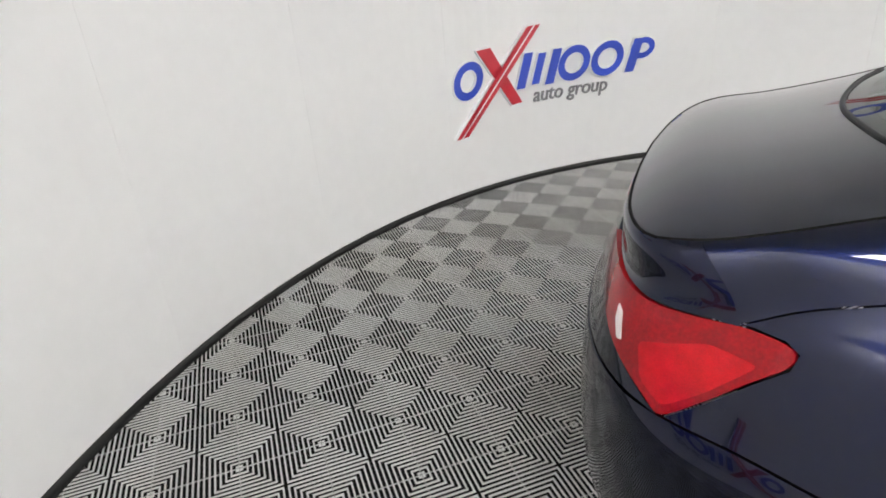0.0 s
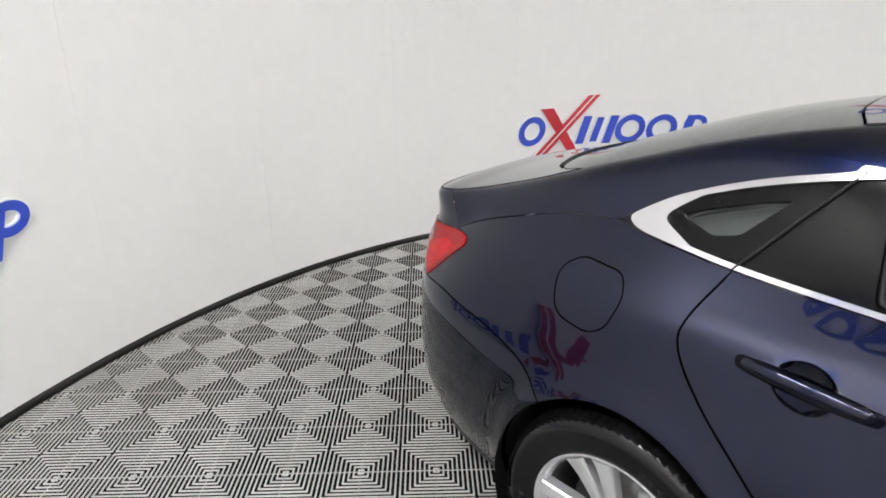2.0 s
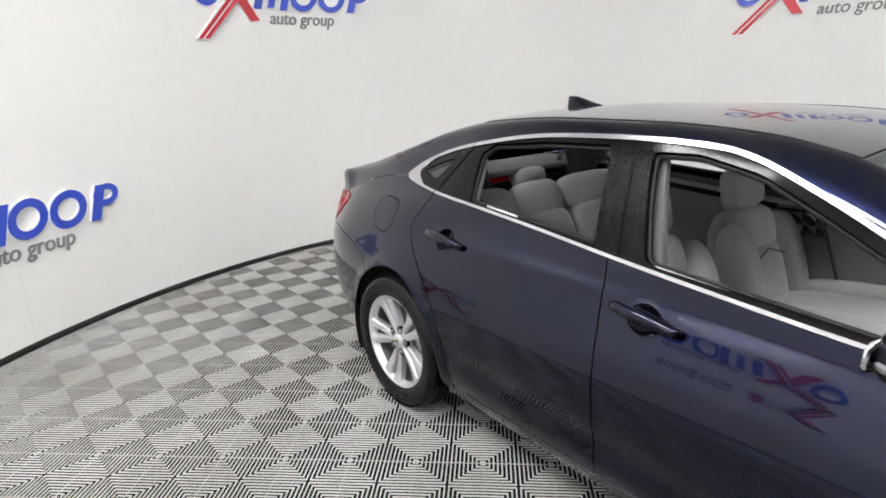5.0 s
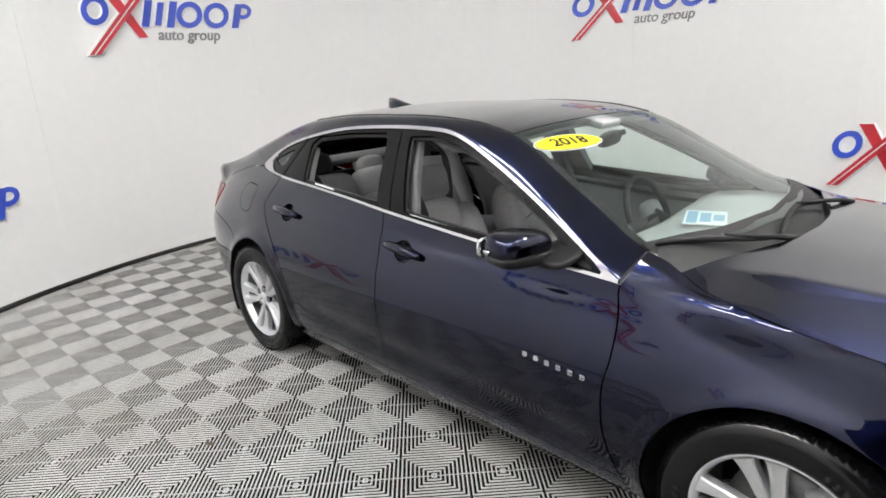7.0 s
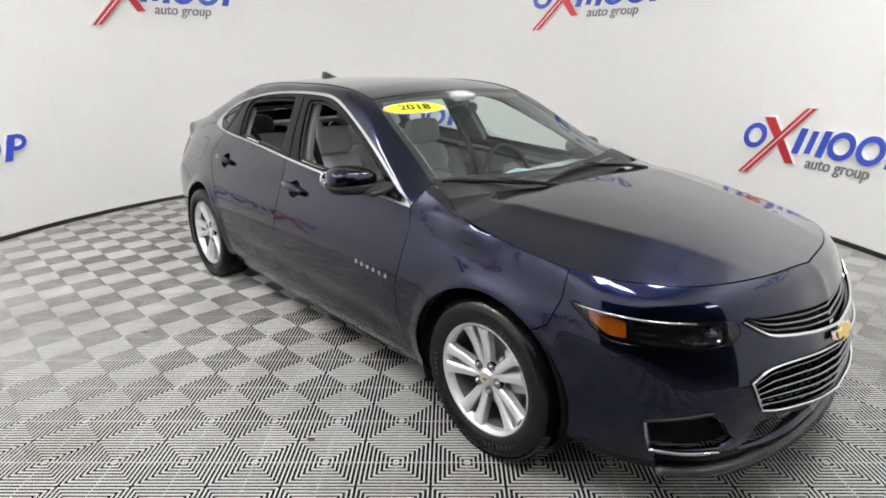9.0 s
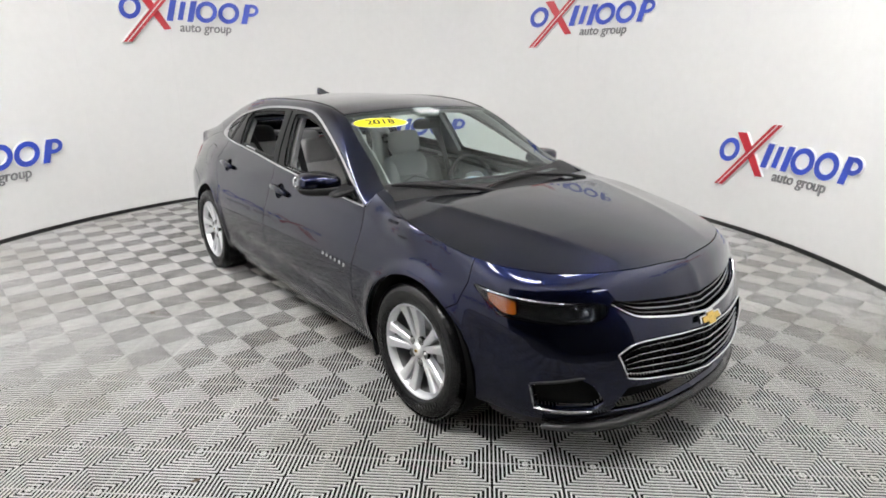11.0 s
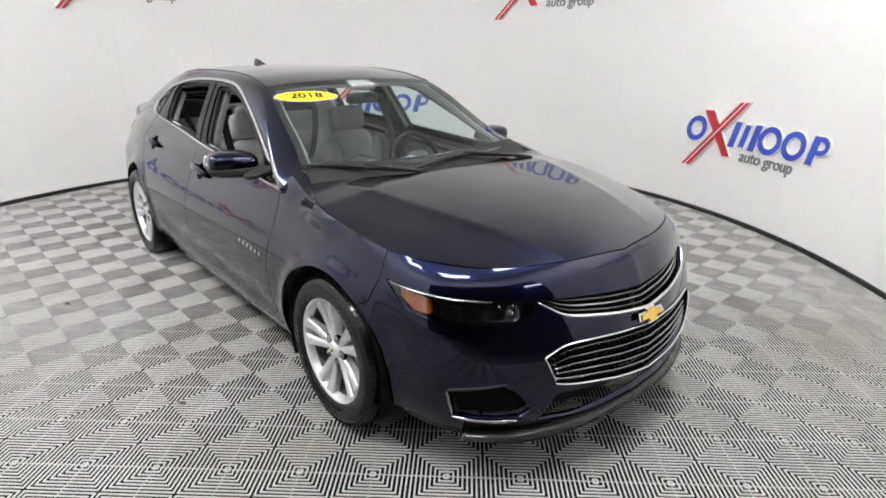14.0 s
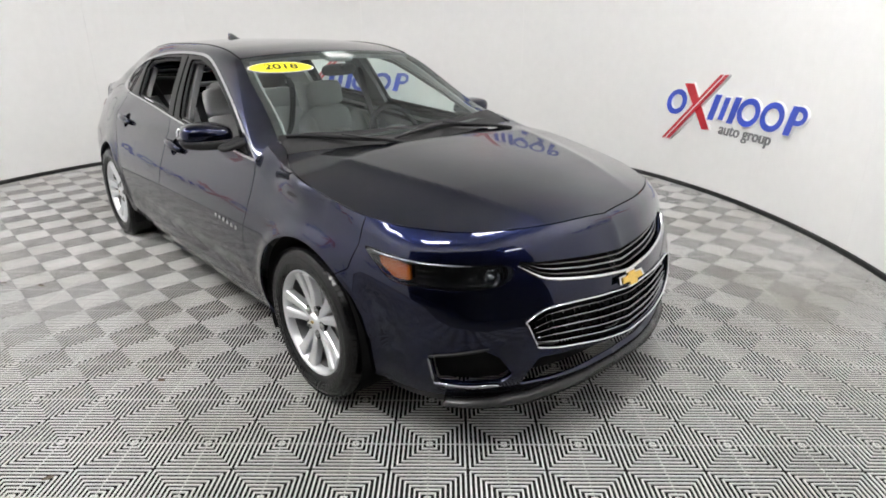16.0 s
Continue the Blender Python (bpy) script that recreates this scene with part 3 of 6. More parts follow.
def arch(x0, r, a0, a1, n=24):
    return [(x0 + r * math.cos(math.radians(a0 + (a1 - a0) * i / n)), AXLE + r * math.sin(math.radians(a0 + (a1 - a0) * i / n))) for i in range(n + 1)]


def run(f, x0, x1, dz=0.0, n=40):
    return [(x0 + (x1 - x0) * i / n, f(x0 + (x1 - x0) * i / n) + dz) for i in range(n + 1)]


ARCH_R = 0.374
FENDER_TOP = [(x, _ez(u_of(x))) for x in np.linspace(0.93, 1.735, 26)]
REAR_DOOR_EDGE = catmull([(-1.287, 1.057), (-1.343, 0.945), (-1.335, 0.881), (-1.262, 0.797), (-1.155, 0.71), (-1.075, 0.635), (-1.03, 0.54), (-1.0, 0.44), (-0.985, 0.30)])
B_LINE = catmull([(-0.295, 0.990), (-0.265, 0.83), (-0.232, 0.66), (-0.224, 0.45), (-0.224, 0.28)])
F_LINE = catmull([(0.893, 0.918), (0.918, 0.816), (0.922, 0.704), (0.905, 0.60), (0.905, 0.48), (0.928, 0.37), (0.965, 0.28)])
GAP = 0.0028
LAMP_TIP = (1.735, 0.757)

front_door = loop_of(F_LINE[::-1], run(BELT_Z, 0.89, -0.295)[1:-1], B_LINE, line([(-0.224, 0.28), (0.965, 0.28)]))
rear_door = loop_of(B_LINE[::-1], run(BELT_Z, -0.295, -1.287)[1:-1], REAR_DOOR_EDGE, line([(-0.985, 0.30), (-0.96, 0.28), (-0.224, 0.28)]))
fender = loop_of(F_LINE, line([(0.965, 0.28), (0.985, 0.21), (1.062, 0.21)]), arch(1.4145, ARCH_R, 199, 52), line([(1.6448, 0.6297), (1.70, 0.66), LAMP_TIP]), line([LAMP_TIP, tuple(FENDER_TOP[-1])]), FENDER_TOP[::-1])
SEAM = catmull([(-2.266, 0.761), (-2.16, 0.766), (-2.05, 0.757), (-1.90, 0.740), (-1.75, 0.700), (-1.6448, 0.6297)])
quarter_top = catmull([(-1.287, 1.057), (-1.42, 1.069), (-1.555, 1.083), (-1.62, 1.095), (-1.8, 1.075), (-2.0, 1.025), (-2.13, 0.985), (-2.23, 0.938)])
LAMP_REAR = [(u_of(-2.23), 0.936), (5.22, 0.935), (5.124, 0.939), (5.067, 0.937), (5.044, 0.927), (5.050, 0.905), (5.099, 0.867), (5.162, 0.811), (5.218, 0.763)]
quarter = loop_of(REAR_DOOR_EDGE[::-1], quarter_top, [(_tab(_PX, u), z) for u, z in LAMP_REAR[1:]], SEAM[1:], arch(-1.4145, ARCH_R, 128, -19), line([(-1.061, 0.213), (-0.99, 0.21), (-0.985, 0.30)]))
FUEL = rounded([(-1.690, 0.852), (-1.716, 0.965), (-1.665, 1.002), (-1.530, 0.993), (-1.500, 0.940), (-1.525, 0.862), (-1.575, 0.838)], 0.05)
# the handles' ends and the scooped cups behind them
HANDLES = ((-1.207, -0.964, 0.906, 0.888), (-0.226, 0.010, 0.864, 0.842))


def cup_loop(x0, x1, z0, z1, k=1.0):
    cx, cz = 0.5 * (x0 + x1) - 0.002, 0.5 * (z0 + z1) - 0.002
    return [(cx + k * 0.060 * math.cos(a) - k * 0.006 * math.sin(a), cz + k * 0.044 * math.sin(a)) for a in np.linspace(0, 2 * math.pi, 25)[:-1]]


CUPS = [cup_loop(*h) for h in HANDLES]
for flip in (False, True):
    patch("front_door", shrink(front_door, GAP), fender_skin, PAINT, car, mirror=flip, holes=CUPS[1:])
    patch("rear_door", shrink(rear_door, GAP), flank, PAINT, car, mirror=flip, holes=CUPS[:1])
    patch("front_fender", shrink(fender, GAP), fender_skin, PAINT, car, mirror=flip, step=0.016)
    patch("quarter_panel", shrink(quarter, GAP), flank, PAINT, car, mirror=flip, holes=() if flip else [FUEL])
    patch("rocker_panel", loop_of(line([(-0.985, 0.276), (-1.00, 0.19), (0.99, 0.19), (0.965, 0.276)])), flank, PAINT, car, mirror=flip)
    cap = loop_of([p for p in CREST if 0.935 < p[0] < 1.29], [p for p in HOOD_EDGE if 0.935 < p[0] < 1.29][::-1])
    patch("fender_cap", [(p[0], -p[1] + 0.0) for p in shrink(cap, 0.0002)], top, PAINT, car, step=0.02, mirror=flip, flange=0.006)
    # near-black shell added behind the gaps for their shade
    shell = loop_of(line([(0.985, 0.24), (1.03, 0.24)]), arch(1.4145, ARCH_R + 0.012, 196, 60), line([(1.60, 0.70), (1.60, 0.80), (1.3, 0.86), (0.93, 0.88), (0.6, 0.91)]), run(BELT_Z, 0.55, -1.5, -0.02), line([(-1.8, 1.04), (-2.05, 0.99), (-2.17, 0.9), (-2.10, 0.80), (-1.78, 0.70)]), arch(-1.4145, ARCH_R + 0.012, 132, -15), line([(-1.03, 0.24), (0.985, 0.24)]))
    patch("inner_shell", shell, lifted(flank, -0.014), UNDER, car, "near-black shell added behind the panel gaps for their shade", step=0.06, flange=0, mirror=flip, holes=[cup_loop(*h, 1.1) for h in HANDLES])
patch("fuel_door", shrink(FUEL, 0.0035), flank, PAINT, car)

# top panels
half = loop_of(catmull([(1.232, 0.0), (1.215, 0.2), (1.172, 0.35), (1.102, 0.56), (1.052, 0.729)]), [p for p in HOOD_EDGE if p[0] >= 1.056 and p[1] < 0.9 and (p[0] > 1.1 or p[1] > 0.689)])
hood = loop_of(half, [(p[0], -p[1]) for p in half[::-1]])


def hood_top(x, y):
    """The hood, with two raised creases running forwards to the grille."""
    p = top(x, y)
    a = abs(y)
    c = 0.60 - 0.28 * (x - 1.1) ** 1.3 if x > 1.1 else 0.60
    q = a - c
    w = min(1, max(0, (x - 1.1) / 0.2)) * min(1, max(0, (2.16 - x) / 0.35))
    r = math.sqrt(q * q + 0.012 ** 2) - 0.012
    lift = 0.012 * w * math.exp(-r / (0.13 if q < 0 else 0.055))
    return (x, y, p[2] + lift)


patch("hood", shrink(hood, GAP), hood_top, PAINT, car, step=0.017)
ws_edge = catmull([(0.935, 0.700), (0.75, 0.645), (0.5, 0.600), (0.29, 0.550)])
half = loop_of(catmull([(1.12, 0.0), (1.08, 0.35), (1.0, 0.60), (0.935, 0.700)]), ws_edge, catmull([(0.29, 0.550), (0.31, 0.3), (0.32, 0.0)]))
windshield = loop_of(half, [(p[0], -p[1]) for p in half[::-1]])
shield = patch("windshield", windshield, top, GLASS, car, "clear greenish windshield glass", step=0.05, flange=0.004)
shield.visible_shadow = False
# black ceramic border of the windshield
inner = shrink(dense(windshield, 0.03), 0.035)
patch("windshield_border", windshield, lifted(top, -0.006), BLACK, car, "black border round the windshield", step=0.03, flange=0, holes=[inner])
roof_edge = catmull([(0.285, 0.552), (0.0, 0.530), (-0.5, 0.518), (-1.0, 0.512), (-1.14, 0.512)])
half = loop_of([(0.316, 0.0), (0.306, 0.3), (0.285, 0.552)], roof_edge, catmull([(-1.14, 0.512), (-1.19, 0.3), (-1.21, 0.0)]))
roof = loop_of(half, [(p[0], -p[1]) for p in half[::-1]])
patch("roof", shrink(roof, 0.002), top, PAINT, car, step=0.05)
bl_edge = catmull([(-1.14, 0.512), (-1.5, 0.522), (-1.78, 0.540)])
half = loop_of(catmull([(-1.215, 0.0), (-1.195, 0.3), (-1.145, 0.512)]), bl_edge, catmull([(-1.78, 0.540), (-1.90, 0.46), (-2.0, 0.25), (-2.04, 0.0)]))
backlight = loop_of(half, [(p[0], -p[1]) for p in half[::-1]])
rear_glass = patch("rear_window", backlight, top, PRIVACY, car, "dark tinted rear window", step=0.05, flange=0.004)
rear_glass.visible_shadow = False
patch("rear_window_border", backlight, lifted(top, -0.006), BLACK, car, "black border round the rear window", step=0.03, flange=0, holes=[shrink(dense(backlight, 0.03), 0.035)])
DECK_SIDE = catmull([(-1.785, 0.545), (-2.0, 0.553), (-2.15, 0.572), (-2.27, 0.582), (-2.345, 0.555), (-2.397, 0.435), (-2.424, 0.225), (-2.435, 0.0)])
half = loop_of(catmull([(-2.046, 0.0), (-2.006, 0.25), (-1.906, 0.462), (-1.787, 0.545)]), DECK_SIDE)
deck = loop_of(half, [(p[0], -p[1]) for p in half[::-1]])
patch("trunk_lid", shrink(deck, GAP), top, PAINT, car, step=0.03)
# seal line at the rear window's foot
bm = bmesh.new()
seal = catmull([(-1.935, 0.425), (-2.003, 0.25), (-2.043, 0.0), (-2.003, -0.25), (-1.935, -0.425)], 0.03)
tube(bm, [Vector(top(p[0], p[1])) + Vector((0, 0, 0.001)) for p in seal], 0.006, 6)
part("window_seal", bm, BLACK, car)


def unit(v):
    v = np.array(v, float)
    return v / (np.linalg.norm(v) + 1e-12)


def strip(name, lows, highs, mat, mirror=False, n=12, pull=1.0, label=""):
    """A rounded strip between rows of (point, direction) on the flank and on the top."""
    rows = []
    for k in range(n + 1):
        t = k / n
        h00, h10, h01, h11 = 2 * t ** 3 - 3 * t * t + 1, t ** 3 - 2 * t * t + t, -2 * t ** 3 + 3 * t * t, t ** 3 - t * t
        row = []
        for (a, ta), (b, tb) in zip(lows, highs):
            a, b = np.array(a), np.array(b)
            L = np.linalg.norm(b - a) * (pull if isinstance(pull, float) else pull[len(row)])
            row.append((h00 * a + h10 * unit(ta) * L + h01 * b + h11 * unit(tb) * L) * ((1, -1, 1) if mirror else (1, 1, 1)))
        rows.append(row)
    bm = bmesh.new()
    loft(bm, rows)
    ob = part(name, bm, mat, car, label)
    me = ob.data
    if sum((p.normal.dot(p.center - Vector((p.center.x * 0.8, 0, 0.6)))) * p.area for p in me.polygons) < 0:
        me.flip_normals()
    return ob


def resample(P, n):
    P = np.array(P, float)
    d = np.concatenate(([0], np.cumsum(np.linalg.norm(np.diff(P, axis=0), axis=1))))
    g = np.linspace(0, d[-1], n)
    return [np.array([np.interp(q, d, P[:, k]) for k in range(P.shape[1])]) for q in g]


def on_flank(x, z):
    return flank(x, z), np.array(flank(x, z + 0.01)) - np.array(flank(x, z - 0.01))


def on_band(u, z):
    return band(u, z), np.array(band(u, z + 0.01)) - np.array(band(u, z - 0.01))


def on_top(x, y):
    return top(x, y), np.array(top(x, y + 0.02)) - np.array(top(x, y - 0.02))


def edge_top(P, i):
    """A place on the top and the way inwards across its edge."""
    x, y = P[i]
    a, b = P[max(0, i - 1)], P[min(len(P) - 1, i + 1)]
    t = unit((b[0] - a[0], b[1] - a[1]))
    n = np.array((t[1], -t[0]))
    if n[0] * (0 - x) * 0.1 + n[1] * (0 - y) < 0:
        n = -n
    return top(x, y), np.array(top(x + 0.01 * n[0], y + 0.01 * n[1])) - np.array(top(x - 0.01 * n[0], y - 0.01 * n[1]))


rail_low = [on_flank(p[0], p[1]) for p in resample(ROOFLINE[::-1], 90)]
rail_high = [on_top(p[0], -p[1]) for p in resample([*ws_edge[:-1], *roof_edge[:-1], *bl_edge], 90)]
shoulder_low = [on_flank(p[0], p[1]) for p in resample([q for q in quarter_top if q[0] < -1.595], 40)]
shoulder_high = [on_top(p[0], -p[1]) for p in resample([q for q in [(-1.78, 0.540), *DECK_SIDE] if q[0] > -2.27], 40)]
lip_low_pts = resample([(u_of(-2.23), 0.938), (5.333, 0.932), (5.434, 0.934), (5.56, 0.95), (5.75, 0.985), (U_END, 1.0)], 30)
lip_low = [on_band(p[0], p[1]) for p in lip_low_pts]
lp = [(p[0], -p[1]) for p in resample([q for q in DECK_SIDE if q[0] <= -2.24], 30)]
lip_high = [edge_top(lp, i) for i in range(30)]
for flip in (False, True):
    strip("roof_rail", [*rail_low[:-1], *shoulder_low], [*rail_high[:-1], *shoulder_high], PAINT, flip, pull=[0.25 + 0.45 * min(1, i / 14) for i in range(129)])
    strip("trunk_lip", lip_low, lip_high, PAINT, flip, pull=0.8)
    # near-black tube laid in the trunk's shut gap as its shade
    bm = bmesh.new()
    tube(bm, [Vector(top(p[0], p[1] if flip else -p[1])) + Vector((0, 0, -0.0016)) for p in DECK_SIDE], 0.0034, 6)
    part("trunk_gap", bm, UNDER, car)
    # black drip line between roof and rail
    bm = bmesh.new()
    tube(bm, [Vector(top(p[0], -p[1] if not flip else p[1])) + Vector((0, 0, -0.001)) for p in roof_edge], 0.005, 6)
    part("roof_moulding", bm, BLACK, car)

# nose
U_TIP = u_of(1.735)
HEADLAMP = [(1.138, 0.755), (1.051, 0.751), (0.951, 0.741), (0.837, 0.734), (0.674, 0.728), (0.575, 0.722), (0.532, 0.703), (0.545, 0.673), (0.587, 0.656), (0.675, 0.647), (0.782, 0.646), (0.888, 0.650), (1.002, 0.662), (1.071, 0.705)]
HEADLAMP = catmull(HEADLAMP, 0.02, True)
GRILLE_TOP = [(0.505, 0.726), (0.438, 0.716), (0.249, 0.705), (0.0, 0.690)]
WING = [(0.52, 0.712), (0.447, 0.672), (0.389, 0.654), (0.243, 0.636), (0.06, 0.617), (0.0, 0.615)]


def both(right):
    """A run given from the right flank to the middle, gone on to the left."""
    return [*right, *[(-p[0], p[1]) for p in right[::-1] if p[0] > 1e-6]]


UPPER = loop_of(catmull(both(GRILLE_TOP), 0.03), catmull(both(WING), 0.03)[::-1])
LOWER = [(0.503, 0.522), (0.43, 0.556), (0.306, 0.564), (0.15, 0.560), (0.0, 0.554)]
LOWER_FOOT = [(0.456, 0.420), (0.39, 0.407), (0.24, 0.395), (0.1, 0.378), (0.0, 0.372)]
LOWER_LOOP = loop_of(catmull(both(LOWER), 0.03), catmull(both(LOWER_FOOT), 0.03)[::-1])
FOG = rounded([(0.844, 0.396), (0.655, 0.432), (0.60, 0.400), (0.545, 0.322), (0.58, 0.292), (0.825, 0.296)], 0.012)
INTAKE = rounded(both([(0.49, 0.31), (0.445, 0.374), (0.25, 0.372), (0.0, 0.352)]) + both([(0.51, 0.262), (0.30, 0.243), (0.0, 0.243)])[::-1], 0.012)
nose = [(u, _ez(u)) for u in np.linspace(0, U_TIP, 36)]
low = [(U_TIP, 0.757), (u_of(1.70), 0.66), (u_of(1.6448), 0.63)] + [(u_of(p[0]), p[1]) for p in arch(1.4145, ARCH_R, 52, -12)] + [(u_of(1.80), 0.24), (0.83, 0.232), (0.6, 0.228), (0.4, 0.222), (0.0, 0.228)]
half = loop_of(nose, line(low, 0.04))
fascia = loop_of(half, [(-p[0], p[1]) for p in half[::-1]])
patch("front_bumper", shrink(fascia, 0.0015), skin, PAINT, car, step=0.03, flange=0.02,
      holes=[HEADLAMP, [(-p[0], p[1]) for p in HEADLAMP], UPPER, LOWER_LOOP, FOG, [(-p[0], p[1]) for p in FOG], INTAKE])


def ribbon(name, points, width, thick, mat, parent, label="", closed=False, surf=skin, h=0.0, taper=True):
    """A raised trim strip that follows points on a surface."""
    P = points if closed else resample(points, max(8, len(points)))
    bm = bmesh.new()
    rows = []
    n = len(P)
    inn, out = lifted(surf, h), lifted(surf, h + thick)
    for i in range(n):
        a = np.array(P[i - 1] if (i or closed) else P[i])
        b = np.array(P[(i + 1) % n] if (i + 1 < n or closed) else P[i])
        t = unit(b - a)
        nn = np.array((-t[1], t[0]))
        w = width / 2
        if taper and not closed:
            w *= max(0.25, min(1.0, 6.0 * i / n + 0.1, 6.0 * (n - 1 - i) / n + 0.1))
        p = np.array(P[i])
        l, r = p - nn * w, p + nn * w
        l2, r2 = p - nn * w * 0.6, p + nn * w * 0.6
        rows.append([bm.verts.new(tuple(q)) for q in (inn(*l), out(*l2), out(*r2), inn(*r))])
    for i in range(n if closed else n - 1):
        a, b = rows[i], rows[(i + 1) % n]
        for j in range(4):
            bm.faces.new((a[j], a[(j + 1) % 4], b[(j + 1) % 4], b[j]))
    if not closed:
        bm.faces.new(rows[0])
        bm.faces.new(rows[-1][::-1])
    return part(name, bm, mat, parent, label)


# grilles
upper = patch("upper_grille", UPPER, lifted(skin, -0.05), UNDER, car, "black upper grille between chrome bars", flange=0, step=0.04)
ribbon("chrome_wing", catmull(both(WING), 0.02), 0.014, 0.012, CHROME, upper, "chrome bar along the upper grille")
for k in range(3):
    f = 0.2 + 0.28 * k
    pts = [((a[0] * (1 - f) + b[0] * f) * 0.97, a[1] * (1 - f) + b[1] * f) for a, b in zip(resample(both(GRILLE_TOP), 40), resample(both(WING), 40))]
    ribbon("grille_bar", pts, 0.011, 0.012, DIMMED_CHROME if k == 1 else BLACK_GLOSS, upper, h=-0.022)
lower = patch("lower_grille", LOWER_LOOP, lifted(skin, -0.05), UNDER, car, "black lower grille with chrome bars and surround", flange=0, step=0.04)
ribbon("grille_surround", dense(LOWER_LOOP, 0.02), 0.007, 0.010, CHROME, lower, "chrome surround", closed=True)
top_run, foot_run = resample(both(LOWER), 40), resample(both(LOWER_FOOT), 40)
for k in range(5):
    f = (k + 0.75) / 5.5
    pts = [((a[0] * (1 - f) + b[0] * f) * 0.975, a[1] * (1 - f) + b[1] * f) for a, b in zip(top_run, foot_run)]
    ribbon("grille_bar", pts, 0.0055, 0.016, DIMMED_CHROME, lower, "chrome grille bar darkened for its dark reflections", h=-0.02)
    for j in range(1, 24):
        i = int(j * 39 / 24)
        bm = bmesh.new()
        a, b = pts[i], ((top_run[i][0] * (1 - f - 0.18) + foot_run[i][0] * (f + 0.18)) * 0.975, top_run[i][1] * (1 - f - 0.18) + foot_run[i][1] * (f + 0.18))
        if k < 4:
            s = lifted(skin, -0.028)
            tube(bm, [s(*a), s(*b)], 0.0045, 5)
            part("grille_web", bm, BLACK_GLOSS, lower)
        else:
            bm.free()
# emblem: a plain flat cross bar in gold with a chrome edge
def bowtie(k, h0, h1, name, mat, parent, label=""):
    """A flat gold badge shape."""
    s0, s1 = lifted(skin, h0), lifted(skin, h1)
    L = [(0.082, -0.010), (0.076, 0.018), (0.030, 0.018), (0.026, 0.031), (-0.034, 0.031), (-0.030, 0.018), (-0.078, 0.018), (-0.086, -0.010), (-0.036, -0.010), (-0.032, -0.029), (0.028, -0.029), (0.032, -0.010)]
    bm = bmesh.new()
    base = np.array(band(0, 0.590))
    prism(bm, [(a * k, b * k) for a, b in L], h0, h1, lambda a, b, h: (base[0] + h - b * 0.42, -a, 0.590 + b * 0.9))
    return part(name, bm, mat, parent, label, smooth=False)


em = bowtie(1.0, 0.002, 0.014, "emblem", CHROME, car, "gold badge with a chrome rim on the nose")
bowtie(0.80, 0.012, 0.019, "emblem_face", GOLD, em, "gold face")

# lower lip, fog lamp bezels
patch("lower_intake", INTAKE, lifted(skin, -0.06), UNDER, car, "black lower air intake", flange=0, step=0.05)
for sg in (1, -1):
    flipped = [(p[0] * sg, p[1]) for p in FOG]
    fog = patch("fog_recess", flipped, lifted(skin, -0.035), UNDER, car, "black fog lamp recess with a chrome edge", flange=0, step=0.05)
    ribbon("chrome_edge", [(sg * u, z) for u, z in catmull([(0.852, 0.398), (0.845, 0.36), (0.832, 0.304)], 0.01)], 0.011, 0.010, DARK_CHROME, fog, "dark chrome upright edge")
    ribbon("chrome_foot", [(sg * u, z) for u, z in catmull([(0.832, 0.302), (0.76, 0.293), (0.68, 0.290), (0.60, 0.291)], 0.02)], 0.012, 0.014, CHROME, fog, "bright chrome foot")
    ribbon("black_edge", [(sg * u, z) for u, z in catmull([(0.852, 0.403), (0.74, 0.422), (0.64, 0.439)], 0.02)], 0.012, 0.008, BLACK, fog)
LIP = both([(0.80, 0.222), (0.70, 0.222), (0.58, 0.212), (0.46, 0.205), (0.42, 0.212), (0.28, 0.216), (0.0, 0.222)])
ribbon("front_lip", catmull(LIP, 0.03), 0.040, 0.046, LIP_PLASTIC, car, "dark grey front lip under the bumper", h=-0.004)
valance = loop_of(line(both([(1.08, 0.238), (0.85, 0.23), (0.4, 0.222), (0.0, 0.228)]), 0.05), line(both([(1.05, 0.185), (0.85, 0.18), (0.4, 0.18), (0.0, 0.18)])[::-1], 0.05))
patch("front_valance", valance, lifted(skin, -0.012), BLACK, car, "black plastic valance under the bumper", step=0.05)

